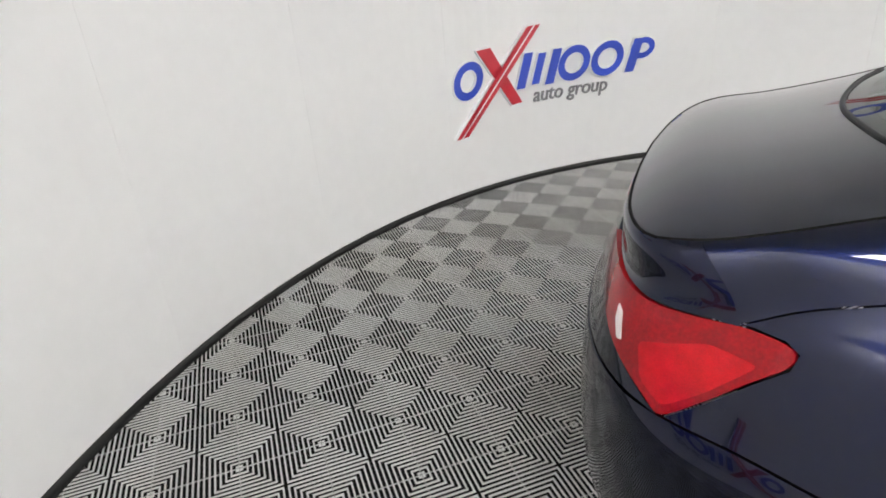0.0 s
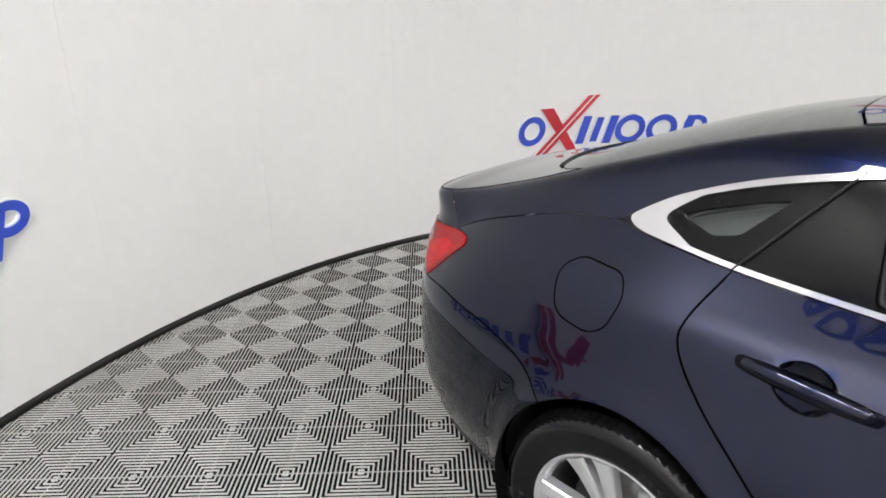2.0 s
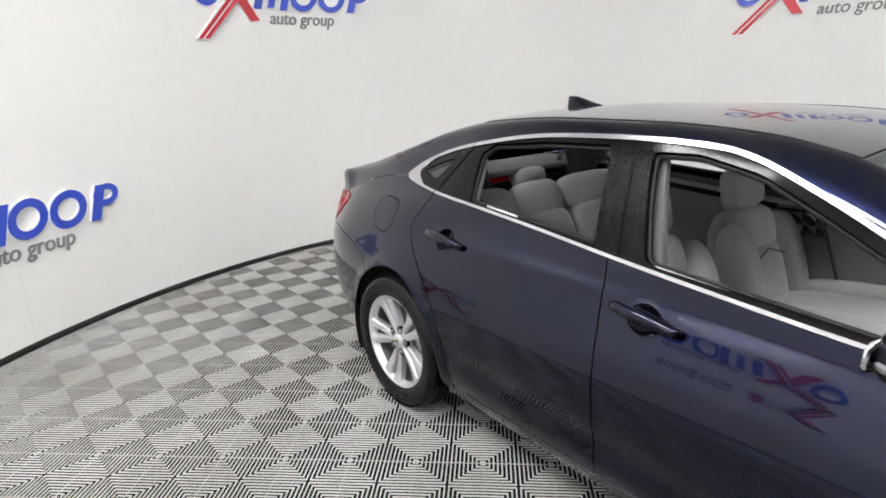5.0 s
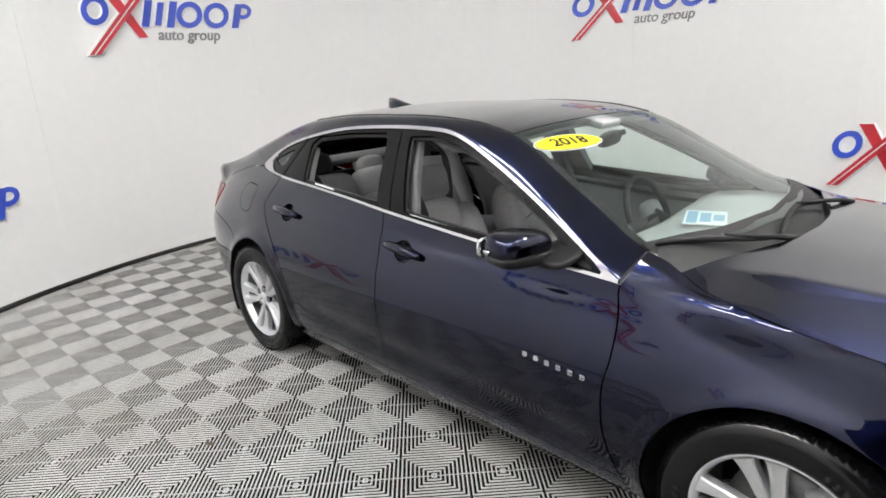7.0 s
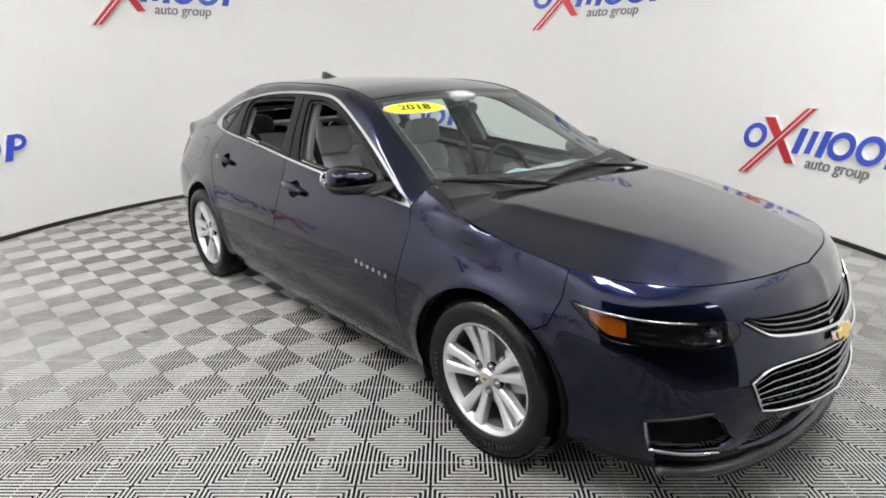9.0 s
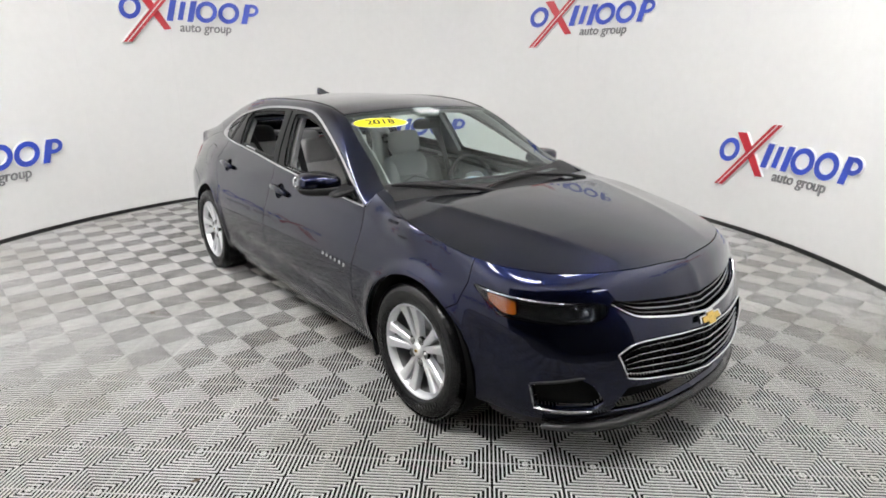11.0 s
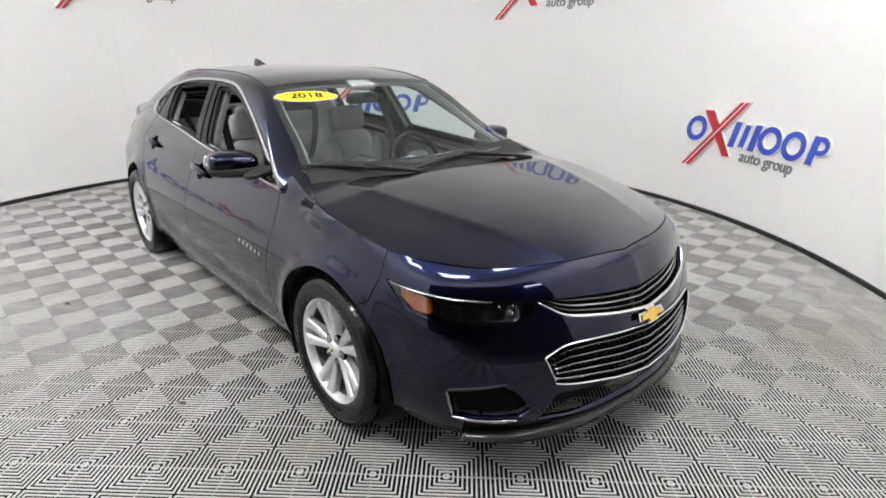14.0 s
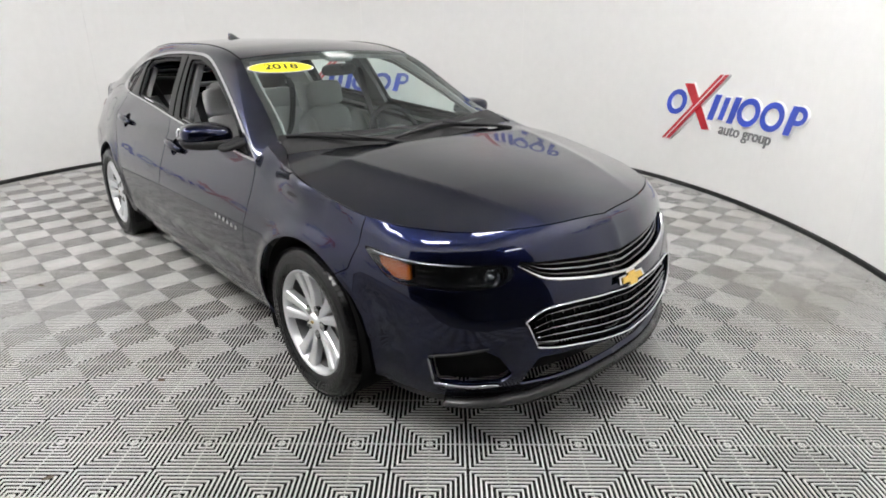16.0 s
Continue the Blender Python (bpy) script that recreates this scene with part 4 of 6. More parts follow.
# headlamps
for sg in (1, -1):
    outline = [(p[0] * sg, p[1]) for p in HEADLAMP]
    lamp = patch("headlamp", outline, lifted(skin, -0.055), BLACK_GLOSS, car, "clear headlamp with an amber reflector and dark housing", flange=0, step=0.03)
    patch("amber_reflector", rounded([(sg * u, z) for u, z in ((1.065, 0.710), (1.08, 0.738), (1.01, 0.732), (0.945, 0.720), (0.935, 0.668), (1.00, 0.670))], 0.01), lifted(skin, -0.02), AMBER, lamp, "amber side reflector", step=0.03, flange=0.02)
    ribbon("chrome_brow", [(sg * u, z) for u, z in catmull([(1.12, 0.748), (0.98, 0.737), (0.84, 0.728), (0.70, 0.723)], 0.02)], 0.0055, 0.006, CHROME, lamp, h=-0.006)
    patch("lens", shrink(outline, 0.002), lifted(skin, -0.003), LENS, lamp, "clear lamp lens", step=0.03, flange=0.004).visible_shadow = False
    for k, (uu, zz, r) in enumerate(((0.615, 0.688, 0.025), (0.705, 0.684, 0.020))):
        c = Vector(lifted(skin, -0.05)(sg * uu, zz))
        d = Vector(lifted(skin, 0.0)(sg * uu, zz)) - c
        d = (d.normalized() + Vector((0.8, 0, 0))).normalized()
        bm = bmesh.new()
        lathe(bm, [(r * 1.25, 0.0), (r * 1.25, 0.022), (r * 1.05, 0.024), (r, 0.012), (r * 0.85, 0.016), (r * 0.5, 0.024), (0.001, 0.027)], 24)
        bmesh.ops.transform(bm, matrix=Matrix.Translation(c) @ d.to_track_quat("Y", "Z").to_matrix().to_4x4(), verts=bm.verts)
        part("projector", bm, DARK_CHROME if k == 0 else BLACK_GLOSS, lamp, "round projector behind the lens")
    for pts in (((0.775, 0.712), (0.745, 0.672), (0.70, 0.660), (0.60, 0.664)), ((0.675, 0.718), (0.648, 0.690), (0.655, 0.664)), ((0.60, 0.716), (0.565, 0.704), (0.560, 0.684))):
        ribbon("chamber_edge", [(sg * u, z) for u, z in catmull(pts, 0.01)], 0.006, 0.012, DARK_CHROME, lamp, "bright edge of a lamp chamber", h=-0.045)
    for k in range(3):
        ribbon("lamp_fin", [(sg * u, z) for u, z in ((0.93, 0.668 + 0.018 * k), (0.85, 0.664 + 0.02 * k), (0.80, 0.664 + 0.02 * k))], 0.004, 0.004, BLACK_GLOSS, lamp, h=-0.04)

# rear lamps and bumper
LAMP_FULL = catmull([(5.66, 0.938), (5.434, 0.930), (5.333, 0.929), (5.22, 0.934), (5.124, 0.939), (5.067, 0.937), (5.046, 0.927), (5.052, 0.905), (5.099, 0.867), (5.162, 0.811), (5.220, 0.763), (5.259, 0.774), (5.341, 0.807), (5.424, 0.836), (5.506, 0.873)], 0.02, True)
seam_u = [(u_of(p[0]), p[1]) for p in SEAM]
bumper_r = loop_of(seam_u, [(u_of(p[0]), p[1]) for p in arch(-1.4145, ARCH_R, 128, 192)], [(u_of(-1.85), 0.255), (u_of(-2.2), 0.26), (5.6, 0.28), (U_END, 0.28), (U_END, 0.752), (5.5, 0.752), (5.3, 0.754)])
for flip in (False, True):
    patch("rear_bumper", shrink(dense(bumper_r, 0.04), 0.0015), band, PAINT, car, step=0.03, mirror=flip, flange=0.015)
    patch("rear_valance", loop_of([(u_of(-1.85), 0.252), (u_of(-2.2), 0.257), (5.6, 0.277), (U_END, 0.277), (U_END, 0.19), (u_of(-1.88), 0.19)]), lifted(band, -0.006), BLACK, car, "black plastic rear valance", step=0.05, mirror=flip)
    lamp = patch("tail_lamp", shrink(LAMP_FULL, 0.001), lifted(band, 0.004), RED, car, "red tail lamp wrapped round the corner", step=0.02, mirror=flip, flange=0.03)
    patch("deep_band", rounded([(5.09, 0.895), (5.16, 0.830), (5.224, 0.778), (5.28, 0.80), (5.31, 0.86), (5.19, 0.90)], 0.015), lifted(band, 0.0055), RED_DEEP, lamp, "bright red inner chamber", step=0.02, mirror=flip, flange=0.002)
    patch("reverse_lens", rounded([(5.352, 0.838), (5.378, 0.882), (5.402, 0.890), (5.394, 0.862), (5.368, 0.835)], 0.006), lifted(band, 0.0055), CLEAR_LENS, lamp, "white reversing lamp", step=0.02, mirror=flip, flange=0.002)
    face = loop_of([(5.227, 0.757), (5.3, 0.757), (U_END, 0.756), (U_END, 1.0), (5.75, 0.984), (5.668, 0.943), (5.512, 0.870), (5.429, 0.833), (5.346, 0.804), (5.264, 0.771)])
    patch("trunk_face", shrink(dense(face, 0.04), 0.002), lifted(band, -0.002), PAINT, car, step=0.04, mirror=flip)

# ---------------------------------------------------------------- windows and trim of the flanks
def blunt(loop, x0, rounds):
    """The outline with its corner behind x0 worn round."""
    L = [np.array(p) for p in dense(loop, 0.012)]
    for _ in range(rounds):
        L = [p if p[0] > x0 else 0.25 * L[i - 1] + 0.5 * p + 0.25 * L[(i + 1) % len(L)] for i, p in enumerate(L)]
    return [tuple(p) for p in L]


dlo = blunt(loop_of(BELT, ROOFLINE), -1.50, 10)
chrome_in = loop_of(run(BELT_Z, 0.83, -1.40, 0.011), [(-1.455, 1.102), (-1.504, 1.121), (-1.475, 1.147)], run(ROOF_Z, -1.42, 0.80, -0.014, 60), [(0.833, BELT_Z(0.83) + 0.020)])
chrome_in = blunt(chrome_in, -1.42, 10)
QUARTER_GLASS = rounded([(-1.460, 1.138), (-1.36, 1.112), (-1.30, 1.126), (-1.215, 1.212), (-1.30, 1.192), (-1.41, 1.158)], 0.012)
REAR_OPEN = rounded([(-1.028, 1.060), (-1.052, 1.245), (-0.99, 1.288), (-0.70, 1.315), (-0.425, 1.324), (-0.405, 1.28), (-0.36, 1.016)], 0.018)
FRONT_OPEN = rounded([(-0.166, 1.001), (-0.235, 1.22), (-0.258, 1.316), (-0.10, 1.320), (0.09, 1.283), (0.254, 1.212), (0.45, 1.122), (0.62, 1.035), (0.685, 0.985), (0.70, 0.952)], 0.03)
for flip in (False, True):
    patch("window_chrome", dlo, lifted(flank, 0.004), SATIN, car, "bright chrome surround of the side windows", step=0.02, flange=0.014, holes=[chrome_in], mirror=flip)
    patch("window_frame", shrink(chrome_in, -0.004), lifted(flank, -0.003), PILLAR, car, "gloss black door frames and pillars", step=0.03, flange=0.035, holes=[QUARTER_GLASS, REAR_OPEN, FRONT_OPEN], mirror=flip)
    patch("quarter_window", shrink(QUARTER_GLASS, -0.004), lifted(flank, -0.008), PRIVACY, car, "dark quarter window glass", step=0.05, flange=0.003, mirror=flip)
    for loop in (REAR_OPEN, FRONT_OPEN):
        ribbon("window_rubber", [(u_of(p[0]), p[1]) for p in dense(shrink(loop, 0.006), 0.03)], 0.014, 0.012, BLACK, car, closed=True, surf=(lambda u, z: band(-u, z)) if flip else band, h=-0.03)
    # edge of the lowered glass, just over the sill
    for x0, x1 in () if flip else ((-0.93, -0.75), (-0.135, 0.09)):
        bm = bmesh.new()
        s = lifted(flank, -0.022)
        pts = [Vector(s(x0 + (x1 - x0) * i / 8, BELT_Z(x0 + (x1 - x0) * i / 8) + 0.020)) for i in range(9)]
        tube(bm, [(p.x, -p.y if flip else p.y, p.z) for p in pts], 0.006, 6)
        part("glass_edge", bm, WHITESIGN if not flip else LENS, car, "pale edge of a lowered window pane")
    # shut line of the doors up the middle pillar
    bm = bmesh.new()
    s = lifted(flank, -0.0015)
    tube(bm, [(p[0], -p[1] if flip else p[1], p[2]) for p in [s(-0.262 - 0.060 * i / 12, 1.004 + 0.325 * i / 12) for i in range(13)]], 0.003, 5)
    part("pillar_gap", bm, UNDER, car)
    # the rear door's shut line beside the quarter window, greyer for its edge highlight
    bm = bmesh.new()
    s = lifted(flank, 0.0018)
    tube(bm, [(p[0], -p[1] if flip else p[1], p[2]) for p in [s(-1.290 + 0.185 * i / 12, 1.056 + 0.226 * i / 12) for i in range(13)]], 0.0032, 6)
    part("door_edge", bm, BLACK, car, "greyer line for the rear door's shut edge and its highlight")

# door handles
def handle(x0, x1, z0, z1, flip):
    cx, cz = 0.5 * (x0 + x1) - 0.002, 0.5 * (z0 + z1) - 0.002

    def bowl(x, z):
        r = ((x - cx) / 0.064) ** 2 + ((z - cz) / 0.047) ** 2
        return lifted(flank, -0.004 - 0.034 * max(0.0, 1 - r) ** 0.7)(x, z)
    patch("handle_cup", cup_loop(x0, x1, z0, z1, 1.05), bowl, PAINT, car, "body-coloured scooped recess", step=0.012, flange=0.0, mirror=flip)
    s = lifted(flank, 0.030)
    base = lifted(flank, 0.006)
    pts, rad = [], []
    for i in range(13):
        t = i / 12
        x, z = x0 + (x1 - x0) * t, z0 + (z1 - z0) * t
        k = math.sin(math.pi * min(1, max(0, t))) ** 0.35 if 0 < t < 1 else 0
        p = np.array(base(x, z)) * (1 - k) + np.array(s(x, z)) * k
        pts.append((p[0], -p[1] if flip else p[1], p[2]))
        rad.append(0.013 + 0.006 * math.sin(math.pi * t))
    bm = bmesh.new()
    tube(bm, pts, rad, 12, squash=1.15)
    part("door_handle", bm, PAINT, car, "body-coloured pull handle")


for flip in (False, True):
    for ends in HANDLES:
        handle(*ends, flip)

# badge on the front door: plain bright bars
for i in range(6):
    x = 0.598 + 0.046 * i
    z = 0.628 - 0.0022 * i
    patch("badge_bar", rounded([(x, z - 0.009), (x + 0.019, z - 0.009), (x + 0.019, z + 0.009), (x, z + 0.009)], 0.003, 2), lifted(flank, 0.004), CHROME, car, "small bright badge bar", step=0.02, flange=0.004)


# door mirrors
def pillow(bm, size, at=(0, 0, 0), turn=None, n=4.0, cuts=5, pinch=None):
    """A soft rounded block."""
    b2 = bmesh.new()
    bmesh.ops.create_cube(b2, size=2)
    bmesh.ops.subdivide_edges(b2, edges=b2.edges[:], cuts=cuts, use_grid_fill=True)
    for v in b2.verts:
        c = v.co
        k = (abs(c.x) ** n + abs(c.y) ** n + abs(c.z) ** n) ** (1 / n)
        v.co = Vector((c.x / k * size[0] / 2, c.y / k * size[1] / 2, c.z / k * size[2] / 2))
        if pinch:
            pinch(v)
    bmesh.ops.transform(b2, matrix=Matrix.Translation(at) @ (turn if turn is not None else Matrix()), verts=b2.verts)
    add_bm(bm, b2)
    return bm


def wing_mirror(flip):
    sg = 1 if flip else -1

    def shape(v):
        v.co.x += 0.35 * abs(v.co.y + 0.11) * -0.25
        v.co.z *= 1.0 - 0.25 * max(0, v.co.y / 0.13)

    def place(bm):
        if flip:
            for v in bm.verts:
                v.co.y = -v.co.y - 0.015
                v.co.z -= 0.018
            bmesh.ops.reverse_faces(bm, faces=bm.faces)
    bm = bmesh.new()
    pillow(bm, (0.160, 0.240, 0.112), (0.578, -0.885, 1.010), pose(0, 0, 0, -3, 4, -14), 3.2, 6, shape)
    for v in bm.verts:
        if v.co.z < 0.99:
            v.co.z = 0.99
    place(bm)
    m = part("door_mirror", bm, PAINT, car, "dark blue door mirror with a black foot")
    bm = bmesh.new()
    pillow(bm, (0.156, 0.244, 0.080), (0.576, -0.885, 0.984), pose(0, 0, 0, -3, 4, -14), 3.0, 6)
    for v in bm.verts:
        if v.co.z > 0.9895:
            v.co.z = 0.9895
    pillow(bm, (0.16, 0.16, 0.035), (0.67, -0.795, 0.972), pose(0, 0, 0, 14, 0, -10), 4.0, 3)
    place(bm)
    part("mirror_foot", bm, BLACK, m, "black plastic lower shell and foot")
    bm = bmesh.new()
    pillow(bm, (0.014, 0.19, 0.075), (0.503, -0.902, 1.004), pose(0, 0, 0, -3, 4, -14), 5.0, 3)
    place(bm)
    part("mirror_glass", bm, CHROME, m, "mirror glass")
    # bright tip put in for the wall's reflection on the mirror's outer end
    bm = bmesh.new()
    pillow(bm, (0.045, 0.016, 0.022), (0.515, -0.988, 0.998), pose(0, 0, 0, 0, 0, -25), 3.0, 3)
    place(bm)
    part("turn_signal", bm, DARK_CHROME, m, "pale tip standing in for the wall's reflection")


wing_mirror(False)
wing_mirror(True)
for flip in (False, True):
    patch("mirror_sail", rounded([(0.69, 0.955), (0.685, 0.99), (0.785, 0.955), (0.80, 0.942)], 0.008, 2), lifted(flank, 0.002), BLACK, car, "black corner at the foot of the windshield pillar", step=0.03, flange=0.01, mirror=flip)

# cowl, wipers, sticker, aerial
half = loop_of(catmull([(1.285, 0.0), (1.265, 0.2), (1.22, 0.36), (1.135, 0.57), (1.06, 0.724)]), [(1.0, 0.712)], catmull([(0.905, 0.688), (0.955, 0.58), (1.03, 0.35), (1.07, 0.0)]))
cowl = loop_of(half, [(p[0], -p[1]) for p in half[::-1]])
patch("cowl", cowl, lambda x, y: (x, y, top(x, y)[2] + 0.004 - 0.034 * max(0, min(1, (x + 0.22 * y * y - 1.08) / 0.1))), BLACK, car, "black plastic cowl panel under the wipers", step=0.04, flange=0)
for a, b, c in (((1.165, -0.30), (1.055, -0.49), (0.945, -0.665)), ((1.165, 0.42), (1.12, 0.12), (1.185, -0.28))):
    bm = bmesh.new()
    P = [Vector(top(p[0], p[1])) + Vector((0, 0, 0.010 + 0.008 * math.sin(3.1 * i / 12))) for i, p in enumerate(resample(catmull([a, b, c], 0.05), 13))]
    tube(bm, P, [0.006 + 0.006 * math.sin(math.pi * i / 12) for i in range(13)], 8)
    w = part("wiper", bm, BLACK, car, "black windshield wiper")
    bm = bmesh.new()
    tube(bm, [P[0] + Vector((0.05, 0.13, -0.022)), P[0] + Vector((0.02, 0.02, 0.004)), P[5] + Vector((0, 0, 0.012))], [0.013, 0.010, 0.006], 8)
    part("wiper_arm", bm, BLACK, w)


def sticker_place(a, b, h):
    """Points of the sticker: a across, b up the windshield."""
    x, y = 0.441 - 0.92 * b + 0.24 * a, -0.400 + a + 0.2 * b
    p = Vector(lifted(top, h)(x, y))
    return tuple(p)


bm = bmesh.new()
prism(bm, [(0.168 * math.cos(t), 0.053 * math.sin(t)) for t in np.linspace(0, 2 * math.pi, 49)[:-1]], 0.0012, 0.0022, sticker_place)
sticker = tagged(part("windshield_sticker", bm, WHITESIGN, smooth=False), "yellow oval price-year sticker stuck on the windshield", "sticker")
bm = bmesh.new()
prism(bm, [(0.162 * math.cos(t), 0.0487 * math.sin(t)) for t in np.linspace(0, 2 * math.pi, 49)[:-1]], 0.0022, 0.0032, sticker_place)
part("rim", bm, INK, sticker, smooth=False)
bm = bmesh.new()
prism(bm, [(0.158 * math.cos(t), 0.0457 * math.sin(t)) for t in np.linspace(0, 2 * math.pi, 49)[:-1]], 0.0032, 0.004, sticker_place)
part("face", bm, YELLOW, sticker, "yellow printed face", smooth=False)


def text_mesh(body, size, bolder=0.0018, depth=0.0):
    """The mesh of a line of writing in the built-in font, centred."""
    c = bpy.data.curves.new("writing", "FONT")
    c.body, c.size, c.extrude, c.align_x, c.align_y = body, size, depth, "CENTER", "CENTER"
    c.offset = bolder
    o = new("writing", c)
    dg = bpy.context.evaluated_depsgraph_get()
    me = bpy.data.meshes.new_from_object(o.evaluated_get(dg))
    bpy.data.objects.remove(o)
    return me


me = text_mesh("2018", 0.081)
for v in me.vertices:
    v.co = sticker_place(v.co.x * 1.08, v.co.y * 0.86, 0.0058)
me.materials.clear()
me.materials.append(INK)
ob = new("year_writing", me)
ob.parent = sticker

bm = bmesh.new()
rows = []
for i, (x, h, w) in enumerate(((-1.125, 0.058, 0.006), (-1.11, 0.060, 0.014), (-1.07, 0.054, 0.020), (-1.02, 0.036, 0.022), (-0.97, 0.018, 0.020), (-0.92, 0.003, 0.010))):
    z = CENTRE(x) - 0.004
    rows.append([(x, -w * 1.6, z), (x, -w, z + h * 0.5), (x + 0.002, -w * 0.25, z + h), (x + 0.002, w * 0.25, z + h), (x, w, z + h * 0.5), (x, w * 1.6, z)])
r = loft(bm, rows)
bm.faces.new(r[0][::-1])
bm.faces.new(r[-1])
part("roof_aerial", bm, PAINT, car, "shark-fin roof aerial")

# underbody and wheel wells
bm = bmesh.new()
box(bm, (1.95, 1.66, 0.10), (0, 0, 0.24), bevel=0.03)
box(bm, (0.80, 1.0, 0.16), (1.55, 0, 0.29), bevel=0.03)
box(bm, (0.80, 1.0, 0.16), (-1.75, 0, 0.31), bevel=0.03)
part("underbody", bm, UNDER, car, "dark underbody")
for x in WHEELS_X:
    for sg in (1, -1):
        bm = bmesh.new()
        rows = [[(x + r * math.cos(math.radians(a)), sg * y, AXLE + r * math.sin(math.radians(a))) for a in range(-25, 206, 10)] for r, y in ((ARCH_R + 0.004, 0.875), (ARCH_R + 0.004, 0.60), (0.12, 0.58))]
        loft(bm, rows)
        part("wheel_well", bm, UNDER, car)


# ---------------------------------------------------------------- wheels
def wheel(m):
    """An alloy wheel with five pairs of spokes; its outer face looks along -y."""
    bm = bmesh.new()
    lathe(bm, [(0.2085, -0.068), (0.212, -0.085), (0.222, -0.100), (0.2285, -0.104), (0.231, -0.100), (0.226, -0.085), (0.218, -0.05)], 72)
    w = part("wheel", bm, ALLOY, car, "silver alloy wheel with five split spokes and a black tyre")
    w.matrix_local = m
    # the barrel's colour carries the shade behind the spokes
    bm = bmesh.new()
    lathe(bm, [(0.204, 0.085), (0.212, 0.03), (0.205, -0.045), (0.2085, -0.068)], 72)
    part("rim_barrel", bm, SHADED_ALLOY, w, "inner barrel of the rim, darkened for its shade")
    bm = bmesh.new()
    prof = [(0.214, 0.09), (0.236, 0.108), (0.272, 0.1165), (0.302, 0.113), (0.322, 0.098), (0.331, 0.078), (0.3355, 0.04), (0.3365, 0.0), (0.3355, -0.04), (0.331, -0.078), (0.322, -0.098), (0.302, -0.113), (0.288, -0.1165), (0.283, -0.1155), (0.272, -0.1165), (0.246, -0.113), (0.236, -0.108), (0.228, -0.101)]
    lathe(bm, prof, 96)
    tyre = part("tyre", bm, RUBBER, w, "black rubber tyre")
    bm = bmesh.new()
    for k in range(84):
        a = 2 * math.pi * k / 84
        for y, sx in ((-0.088, 0.036), (-0.042, 0.036), (0.0, 0.030), (0.042, 0.036), (0.088, 0.036)):
            r = 0.3362 if abs(y) < 0.06 else 0.3292
            tilt = 0 if abs(y) < 0.06 else (-24 if y < 0 else 24)
            t = Matrix.Rotation(-a - (0.02 if y > 0 else 0), 4, "Y") @ Matrix.Translation((r, y, 0)) @ Matrix.Rotation(math.radians(tilt), 4, "Z") @ Matrix.Rotation(math.radians(18 if y > 0 else -18), 4, "X")
            b2 = bmesh.new()
            bmesh.ops.create_cube(b2, size=1)
            bmesh.ops.scale(b2, vec=(0.0035, sx, 0.0205), verts=b2.verts)
            bmesh.ops.transform(b2, matrix=t, verts=b2.verts)
            add_bm(bm, b2)
    part("tread", bm, RUBBER, tyre, "tread blocks", smooth=False, kind="stuff")
    # raised bars on the sidewall where the maker's writing stands
    bm = bmesh.new()
    for a0, n in ((20, 7), (160, 5), (262, 8)):
        for k in range(n):
            a = math.radians(a0 + 5.2 * k)
            b2 = bmesh.new()
            bmesh.ops.create_cube(b2, size=1)
            bmesh.ops.scale(b2, vec=(0.020, 0.004, 0.012), verts=b2.verts)
            bmesh.ops.transform(b2, matrix=Matrix.Rotation(-a, 4, "Y") @ Matrix.Translation((0.262, -0.1155, 0)), verts=b2.verts)
            add_bm(bm, b2)
    part("sidewall_bars", bm, BLACK_GLOSS, tyre, smooth=False, kind="stuff")
    for k in range(5):
        for j in (-1, 1):
            base = 90 + 72 * k
            # one spoke: sections from hub to rim
            rows = []
            for i in range(9):
                t = i / 8
                r = 0.040 + (0.214 - 0.040) * t
                a = math.radians(base + j * (12.5 - 1.2 * t))
                c = Vector((r * math.cos(a), 0, r * math.sin(a)))
                tang = Vector((-math.sin(a), 0, math.cos(a)))
                half_w = 0.0150 + 0.0075 * t + 0.0070 * t ** 8
                y = -0.076 - 0.021 * t + 0.006 * math.sin(math.pi * t)
                ridge = -0.35 * j * half_w
                rows.append([c + tang * e + Vector((0, y + d, 0)) for e, d in ((-half_w, 0.034), (-half_w, 0.005), (-half_w * 0.80, 0.0), (ridge, -0.0025), (half_w * 0.80, 0.0), (half_w, 0.005), (half_w, 0.034))])
            bm = bmesh.new()
            rr = loft(bm, rows, closed=True)
            bm.faces.new(rr[0])
            bm.faces.new(rr[-1])
            part("spoke", bm, ALLOY, w, smooth=False)
    bm = bmesh.new()
    lathe(bm, [(0.072, -0.045), (0.072, -0.066), (0.062, -0.073), (0.040, -0.077), (0.033, -0.083), (0.030, -0.088), (0.020, -0.090), (0.001, -0.091)], 40)
    hub = part("hub", bm, ALLOY, w, "hub with a small gold badge")
    bm = bmesh.new()
    box(bm, (0.026, 0.003, 0.008), (0, -0.0915, 0), bevel=0.001)
    box(bm, (0.010, 0.003, 0.014), (0, -0.0915, 0), bevel=0.001)
    part("hub_badge", bm, GOLD, hub)
    for k in range(5):
        a = math.radians(90 + 36 + 72 * k)
        bm = bmesh.new()
        b2 = lathe(bmesh.new(), [(0.0150, -0.060), (0.0150, -0.0785), (0.0125, -0.0795), (0.0120, -0.078), (0.0095, -0.078), (0.0095, -0.084), (0.006, -0.087), (0.0005, -0.0875)], 12)
        bmesh.ops.translate(b2, vec=(0.0575 * math.cos(a), 0, 0.0575 * math.sin(a)), verts=b2.verts)
        add_bm(bm, b2)
        part("lug_nut", bm, STEEL, w, "grey steel lug nut")
        # near-black ring laid on the hub in place of a pocket's shade
        bm = bmesh.new()
